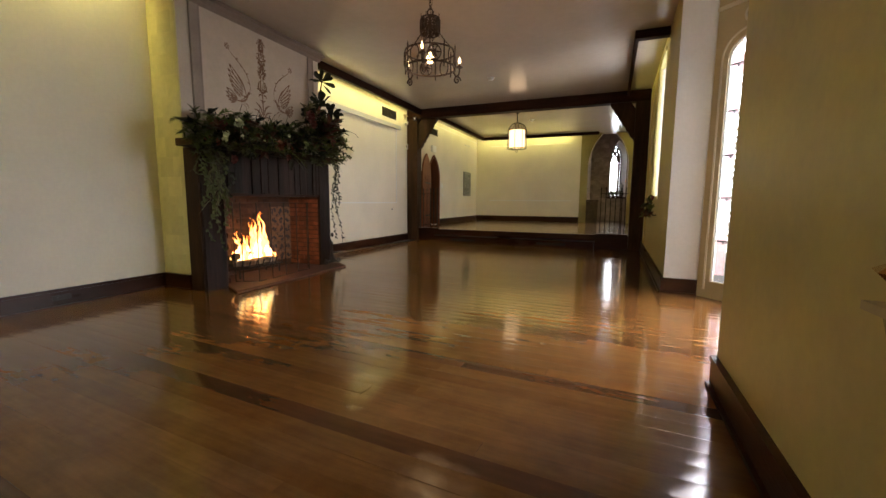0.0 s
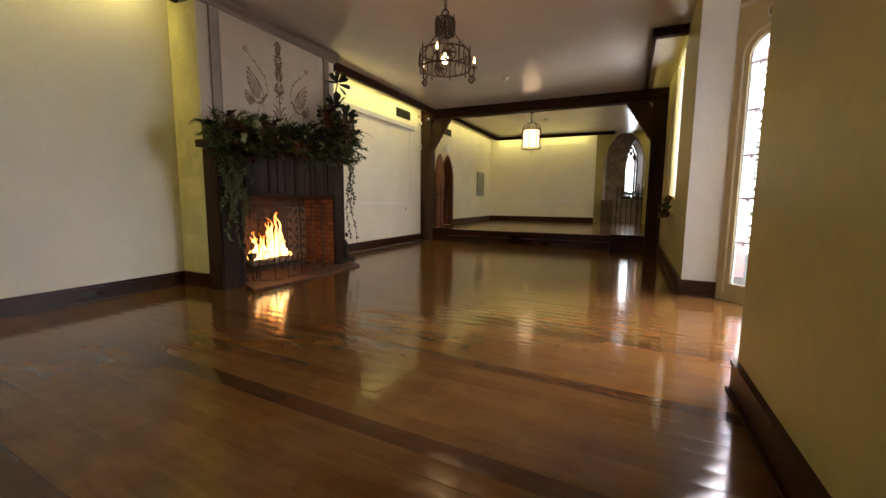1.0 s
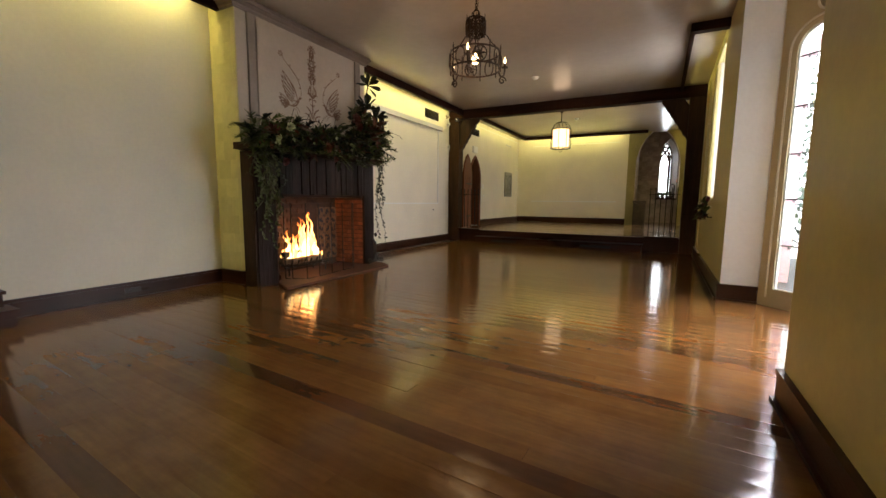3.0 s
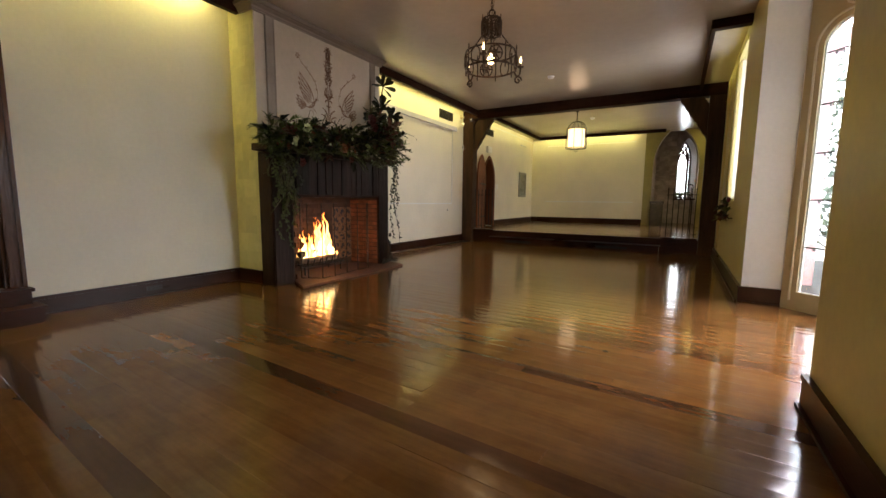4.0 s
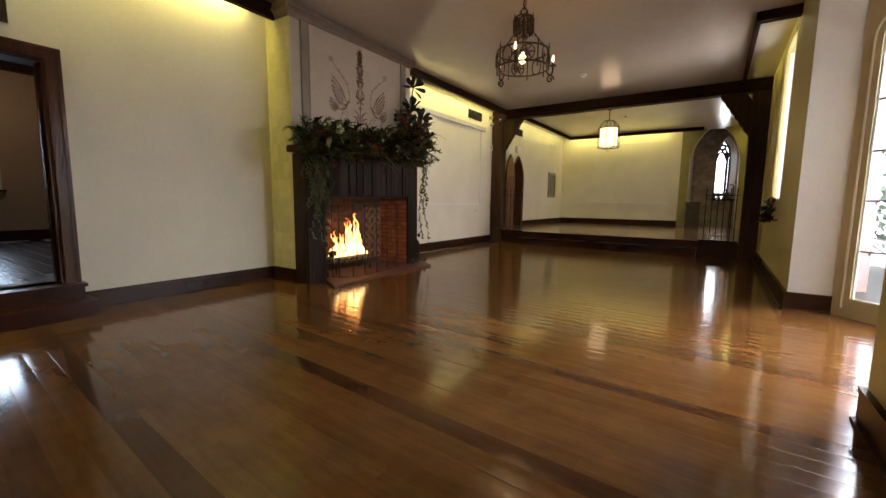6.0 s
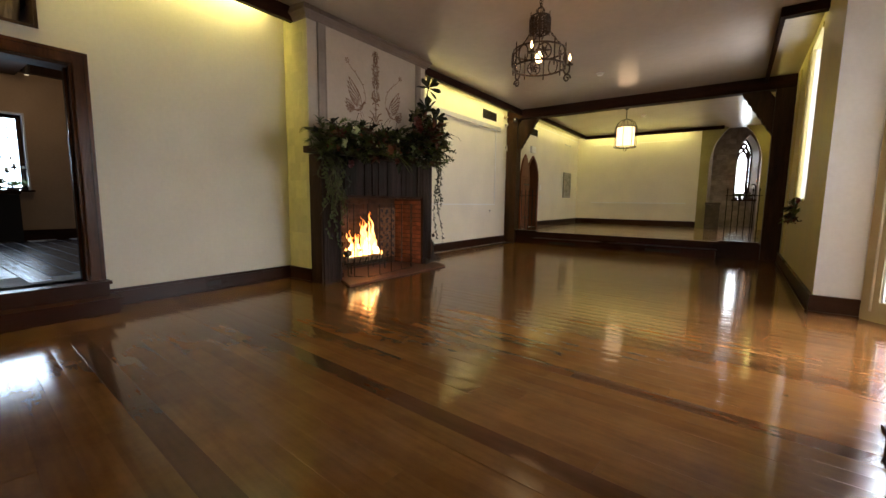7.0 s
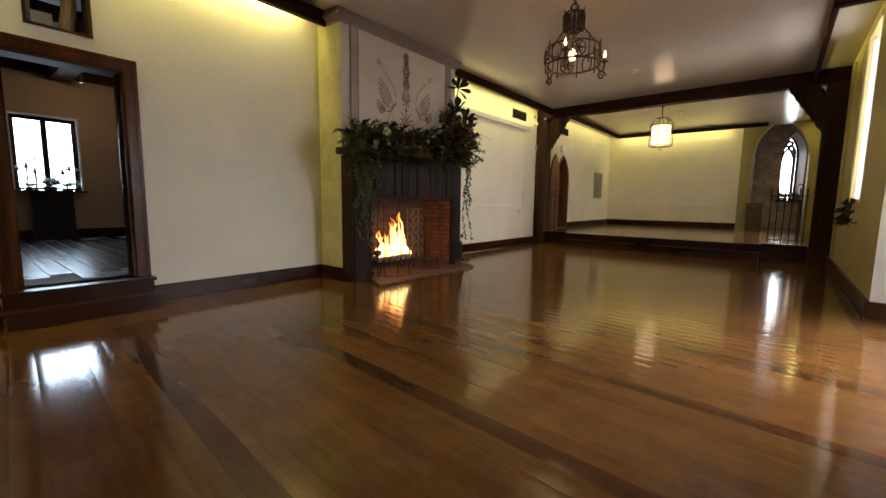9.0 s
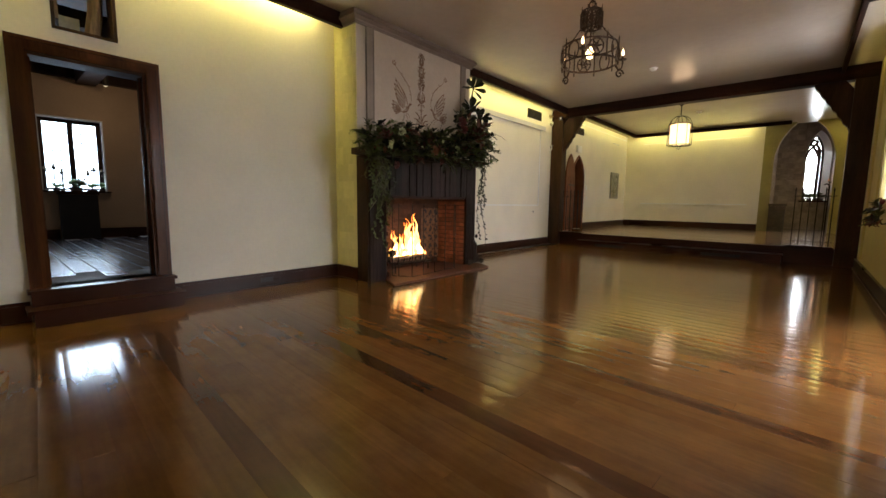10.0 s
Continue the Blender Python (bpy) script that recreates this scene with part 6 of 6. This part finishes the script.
for k in range(7):
    part("twig", tube([(-4.50, 4.0 + 0.27 * k, ZS + 0.2), (-4.47, 4.02 + 0.27 * k, ZS + 0.40), (-4.46, 4.06 + 0.27 * k + 0.03 * math.sin(k), ZS + 0.52 + 0.05 * math.sin(3 * k))], 0.004, 4), STEM, gar)
part("bowed_twig", tube([(-4.40, 6.05, ZS + 0.42), (-4.38, 6.25, ZS + 0.52), (-4.36, 6.45, ZS + 0.49), (-4.36, 6.55, ZS + 0.44)], 0.003, 4), STEM, gar)
for y, z, s, m, n in ((3.81, 2.06, 0.075, CREAMPETAL, 26), (3.62, 1.91, 0.055, CREAMPETAL, 22), (3.61, 1.84, 0.045, CREAMPETAL, 18), (5.00, 1.96, 0.060, GREENPETAL, 24), (3.38, 1.82, 0.042, CORALPETAL, 18), (3.49, 1.80, 0.050, CORALPETAL, 20),
                     (4.45, 1.87, 0.095, CORALPETAL, 26), (4.54, 1.91, 0.06, RUSSET, 18), (3.90, 2.00, 0.050, CORALPETAL, 18), (3.60, 2.03, 0.055, PINKPETAL, 18), (5.09, 2.38, 0.10, PINKPETAL, 24), (5.16, 2.28, 0.08, PINKPETAL, 20), (5.68, 2.09, 0.05, PINKPETAL, 18), (3.86, 1.91, 0.035, CREAMPETAL, 14), (4.67, 2.04, 0.03, CREAMPETAL, 12),
                     (4.22, 1.90, 0.03, CREAMPETAL, 12), (4.64, 1.73, 0.05, PINKPETAL, 16), (4.72, 1.86, 0.03, CORALPETAL, 12), (3.72, 1.62, 0.06, PINKPETAL, 16)):
    part("flower", bloom(r5, (-4.27, y, z), s, n), m, gar)
for k in range(14):
    part("berry_cluster", berries(r5, (-4.36 + r5.uniform(-0.05, 0.02), r5.uniform(3.5, 6.0), ZS + r5.uniform(0.0, 0.4)), 12, 0.05, 0.009), BERRY, gar)
for y0, z1, n in ((3.50, 0.62, 7), (3.60, 0.48, 8), (3.68, 0.80, 7), (3.44, 1.05, 6), (3.78, 1.15, 6), (3.56, 0.95, 7)):
    pts = [(-4.42 + 0.03 * math.sin(2 * k + y0 * 9), y0 + 0.05 * math.sin(1.3 * k + y0 * 20), 1.85 + (z1 - 1.85) * k / 9) for k in range(10)]
    part("hanging_vine", vine(r5, pts, 44, 0.05), r5.choice((CEDAR, MAGNOLIA, CEDAR)), gar, "trailing green vine")
for k in range(6):
    part("hanging_cedar", sprig(r5, (-4.41, 3.48 + 0.05 * k, 1.85 - 0.12 * k), (0.1, r5.uniform(-0.3, 0.3), -1.0), 0.42, 17, 0.08, 0.010, 0.5, 0.0), r5.choice((CEDAR, OLIVE)), gar)
for k in range(9):
    part("straw_stem", tube([(-4.40, 3.52 + 0.02 * k, 1.7), (-4.39, 3.50 + 0.02 * k, 1.4), (-4.40 + 0.01 * k, 3.44 + 0.03 * k, 1.1 + 0.03 * (k % 3)), (-4.40, 3.32 + 0.045 * k, 0.95 + 0.05 * (k % 4))], 0.0025, 4), OLIVE, gar)
for y0, z1 in ((5.86, 0.45), (5.93, 0.36), (5.89, 0.9), (5.97, 1.05)):
    pts = [(-4.44 + 0.02 * math.sin(k + y0), y0 + 0.04 * math.sin(0.9 * k + y0 * 17) + 0.012 * k * (1 if z1 < 0.4 else 0), 1.9 + (z1 - 1.9) * k / 9) for k in range(10)]
    part("hanging_ivy", vine(r5, pts, 46, 0.05), MAGNOLIA, gar, "trailing dark ivy")

# flower bracket on the east wall
fl = thing("wall_bouquet", "leafy bouquet with a red rose in a wall bracket", "bouquet", (0, 0.08, 0))
bx = east(7.33)
for i in range(16):
    part("leaf_sprig", sprig(r5, (bx - 0.08, 7.27 + r5.uniform(-0.13, 0.13), 1.0 + r5.uniform(-0.12, 0.12)), (-0.4, r5.uniform(-0.6, 0.6), r5.uniform(-0.4, 0.9)), 0.12, 9, 0.09, 0.021, 0.6, 0.2), r5.choice((OLIVE, FERN, MAGNOLIA, RUSSET)), fl)
part("rose", bloom(r5, (bx - 0.10, 7.17, 1.20), 0.05, 22), material("red_rose", (0.16, 0.010, 0.02), rough=0.5, spot=0.15, scale=20), fl, "red rose")
part("rose_stem", tube([(bx - 0.08, 7.25, 0.95), (bx - 0.10, 7.17, 1.20)], 0.005, 5), STEM, fl)
part("bracket", tube([(bx - 0.003, 7.27, 0.93), (bx - 0.05, 7.27, 0.92), (bx - 0.08, 7.27, 0.98)], 0.010, 6), IRON, fl, "dark iron bracket")

# plants on the sills
def pot_plant(place, size, mat, n, label):
    p = thing("potted_plant", label, "plant", place)
    part("pot", lathe([(0.25 * size, 0.0), (0.32 * size, 0.28 * size), (0.36 * size, 0.30 * size), (0.30 * size, 0.31 * size)], 14), material("dull_clay_pot", (0.10, 0.08, 0.07), rough=0.7), p)
    for i in range(n):
        part("leaf_sprig", sprig(r5, (0, 0, 0.28 * size), (r5.uniform(-0.8, 0.8), r5.uniform(-0.8, 0.8), 0.8), 0.6 * size, 7, 0.42 * size, 0.10 * size, 0.6, 0.15), mat, p)
    return p


# lighter leaf green, standing in for daylight through the sill plants
SILLGREEN = leaf_material("backlit_sill_green", (0.17, 0.25, 0.09))
for y, s, m in ((1.02, 0.18, SILLGREEN), (1.28, 0.26, SILLGREEN), (1.33, 0.24, OLIVE), (1.54, 0.17, SILLGREEN), (1.70, 0.19, SILLGREEN)):
    pot_plant((X2 - 0.03, y - 0.05, 1.255), s, m, 7, "small leafy potted plant on the far window sill")
CANDLE = material("white_candle_wax", (0.75, 0.74, 0.70), rough=0.5, spot=0.03)
for y, h in ((0.87, 0.34), (1.0, 0.40), (1.11, 0.30), (1.50, 0.30), (1.60, 0.38), (1.72, 0.34)):
    c = thing("candle_holder", "black candle holder with a white candle on the far window sill", "candle holder", (X2 - 0.06, y - 0.05, 1.255), group="candle holders on the sill")
    part("stem", lathe([(0.04, 0.0), (0.035, 0.01), (0.008, 0.03), (0.008, h), (0.018, h + 0.02), (0.045, h + 0.05), (0.045, h + 0.06)], 12), IRON, c)
    part("candle", lathe([(0.022, h + 0.06), (0.022, h + 0.11), (0.004, h + 0.115)], 10), CANDLE, c, "white candle")
for k in range(4):
    pot_plant((GW[0] + 0.06 + 0.15 * k, YA + 0.02, GW[2] + 0.006), 0.26, r5.choice((FERN, SILLGREEN, OLIVE)), 7, "leafy potted plant on the gothic window sill")

# bare garden tree beyond the arched window
# outdoor haze is put into this pale grey bark colour
BARK = material("haze_pale_bark", (0.28, 0.27, 0.26), rough=0.8, spot=0.2, scale=10)


def garden_tree(x, y, high, seed):
    r = random.Random(seed)
    t = thing("garden_tree", "bare-branched garden tree with sparse green leaves outside", "tree", (x, y, -0.25))
    part("trunk", tube([(0, 0, 0), (0.05, 0.02, high * 0.3), (0.0, 0.1, high * 0.6), (0.1, 0.0, high)], [0.12, 0.10, 0.06, 0.02], 8), BARK, t)
    bm, lv = bmesh.new(), bmesh.new()
    for i in range(26):
        z = high * (0.2 + 0.78 * i / 26)
        a = i * 2.4
        d = Vector((math.cos(a), math.sin(a), 0.45))
        ln = 1.5 * (1.15 - z / high)
        p = [Vector((0.03, 0.05, z)) + d * ln * q + Vector((r.uniform(-1, 1), r.uniform(-1, 1), r.uniform(-1, 1))) * 0.06 for q in (0, 0.3, 0.6, 1.0)]
        tube(p, [0.03, 0.022, 0.014, 0.005], 5, bm)
        for j in range(26):
            q = p[1].lerp(p[3], r.random()) + Vector((r.uniform(-1, 1), r.uniform(-1, 1), r.uniform(-1, 1))) * 0.28
            leaf(lv, q, rand_dir(r, (0, 0, 0.2), 1.0), rand_dir(r, (0, 0, 1), 0.8), 0.14, 0.045, 0.2, 3)
    part("limbs", bm, BARK, t)
    part("crown", lv, leaf_material("garden_leaf", (0.17, 0.21, 0.17)), t)


garden_tree(3.25, 12.0, 4.6, 61)
garden_tree(4.6, 16.4, 6.0, 62)
garden_tree(3.0, 10.6, 1.7, 63)

# ---- floor boards ----
PITCH, FIRST = 0.1235, 2.565
floor = new("floor")
floor.matrix_basis = pose(0, 0, 0, 0, 0, BOARD_TURN)
tagged(floor, "glossy varnished fir board floor with darker walnut strips", "floor", kind="structure")
rf = random.Random(77)


def board_mesh(length, mat):
    bm = bmesh.new()
    w, c = PITCH / 2 - 0.00006, 0.0007
    prof = [(-w, -0.018), (-w, -c - 0.00012)] + [(w * q, -c * q * q) for q in (-0.98, -0.86, -0.72, -0.57, -0.43, -0.29, -0.14, 0.0, 0.14, 0.29, 0.43, 0.57, 0.72, 0.86, 0.98)] + [(w, -c - 0.00012), (w, -0.018)]
    a = [bm.verts.new((0.0006, y, z)) for y, z in prof]
    b = [bm.verts.new((length - 0.0006, y, z)) for y, z in prof]
    for i in range(len(prof) - 1):
        bm.faces.new((a[i], b[i], b[i + 1], a[i + 1]))
    bm.faces.new(a)
    bm.faces.new(b[::-1])
    return to_mesh("board", bm, mat)


LENGTHS = (1.5, 2.1, 2.7, 3.3)
BOARDS = {(n, dark): board_mesh(n, FLOORDARK if dark else FLOORWOOD) for n in LENGTHS for dark in (False, True)}
made = 0
rest = {False: [], True: []}
sway, left = 0.0, 0
for row in range(-53, 69):
    v = FIRST + PITCH * row
    dark = row % 8 == 0
    if left == 0:      # neighbouring boards rise and sink together
        sway, left = rf.gauss(0, 0.14), rf.randint(2, 4)
    left -= 1
    lean = sway + rf.gauss(0, 0.22)
    u, first = -5.75 + (0 if row < 64 else 0.2), True
    end = 0.95 if v > 5.75 else (2.15 if v > 2.9 else 1.35)
    while u < end:
        n = rf.choice(LENGTHS)
        cut = n if not first else n * rf.uniform(0.3, 1.0)
        first = False
        cut = min(cut, end - u)
        m = pose(u, v, rf.uniform(-0.0003, 0.0003), lean + rf.gauss(0, 0.05), rf.gauss(0, 0.008)) @ Matrix.Diagonal((cut / n, 1, 1, 1))
        if -0.6 < v < 8.4 and made < 300:
            piece("board", BOARDS[(n, dark)], floor, m)
            made += 1
        else:
            rest[dark].append((n, m))
        u += cut
for dark, items in rest.items():
    verts, faces = [], []
    for n, m in items:
        me = BOARDS[(n, dark)]
        k = len(verts)
        verts += [tuple(m @ q.co) for q in me.vertices]
        faces += [tuple(k + i for i in p.vertices) for p in me.polygons]
    me = bpy.data.meshes.new("far_boards")
    me.from_pydata(verts, [], faces)
    me.materials.append(FLOORDARK if dark else FLOORWOOD)
    ob = new("far_boards", me)
    ob.parent = floor
    ob["kind"] = "stuff"

# slate tiles of the far room
slab = bpy.data.objects["far_room_floor"]
slate = to_mesh("slate_tile", soften(boxes((-0.295, 0.295, -0.095, 0.095, -0.012, 0.0)), 0.002), SLATE)
for i in range(9):
    for j in range(22):
        x = X2 + 0.32 + 0.6 * i + (0.0, 0.34, 0.15)[j % 3]
        y = -1.5 + 0.2 * j
        if x < XL - 0.55:
            piece("slate_tile", slate, slab, pose(x, y, ZD + rf.uniform(-0.001, 0.001), rf.gauss(0, 0.06), rf.gauss(0, 0.06)))
# painted blocks on the side of the chimney breast
block = to_mesh("painted_block", soften(boxes((-0.1195, 0.1195, -0.002, 0.0, -0.1195, 0.1195)), 0.0012), PALEBLOCK)
for r in range(15):
    for c in range(3):
        x = XL + 0.06 + 0.24 * c - (0.12 if r % 2 else 0.0)
        if XL + 0.12 < x < XB - 0.12 and 0.24 + 0.24 * r < ZC - 0.1:
            piece("painted_block", block, side, pose(x, BY0, 0.32 + 0.24 * r))
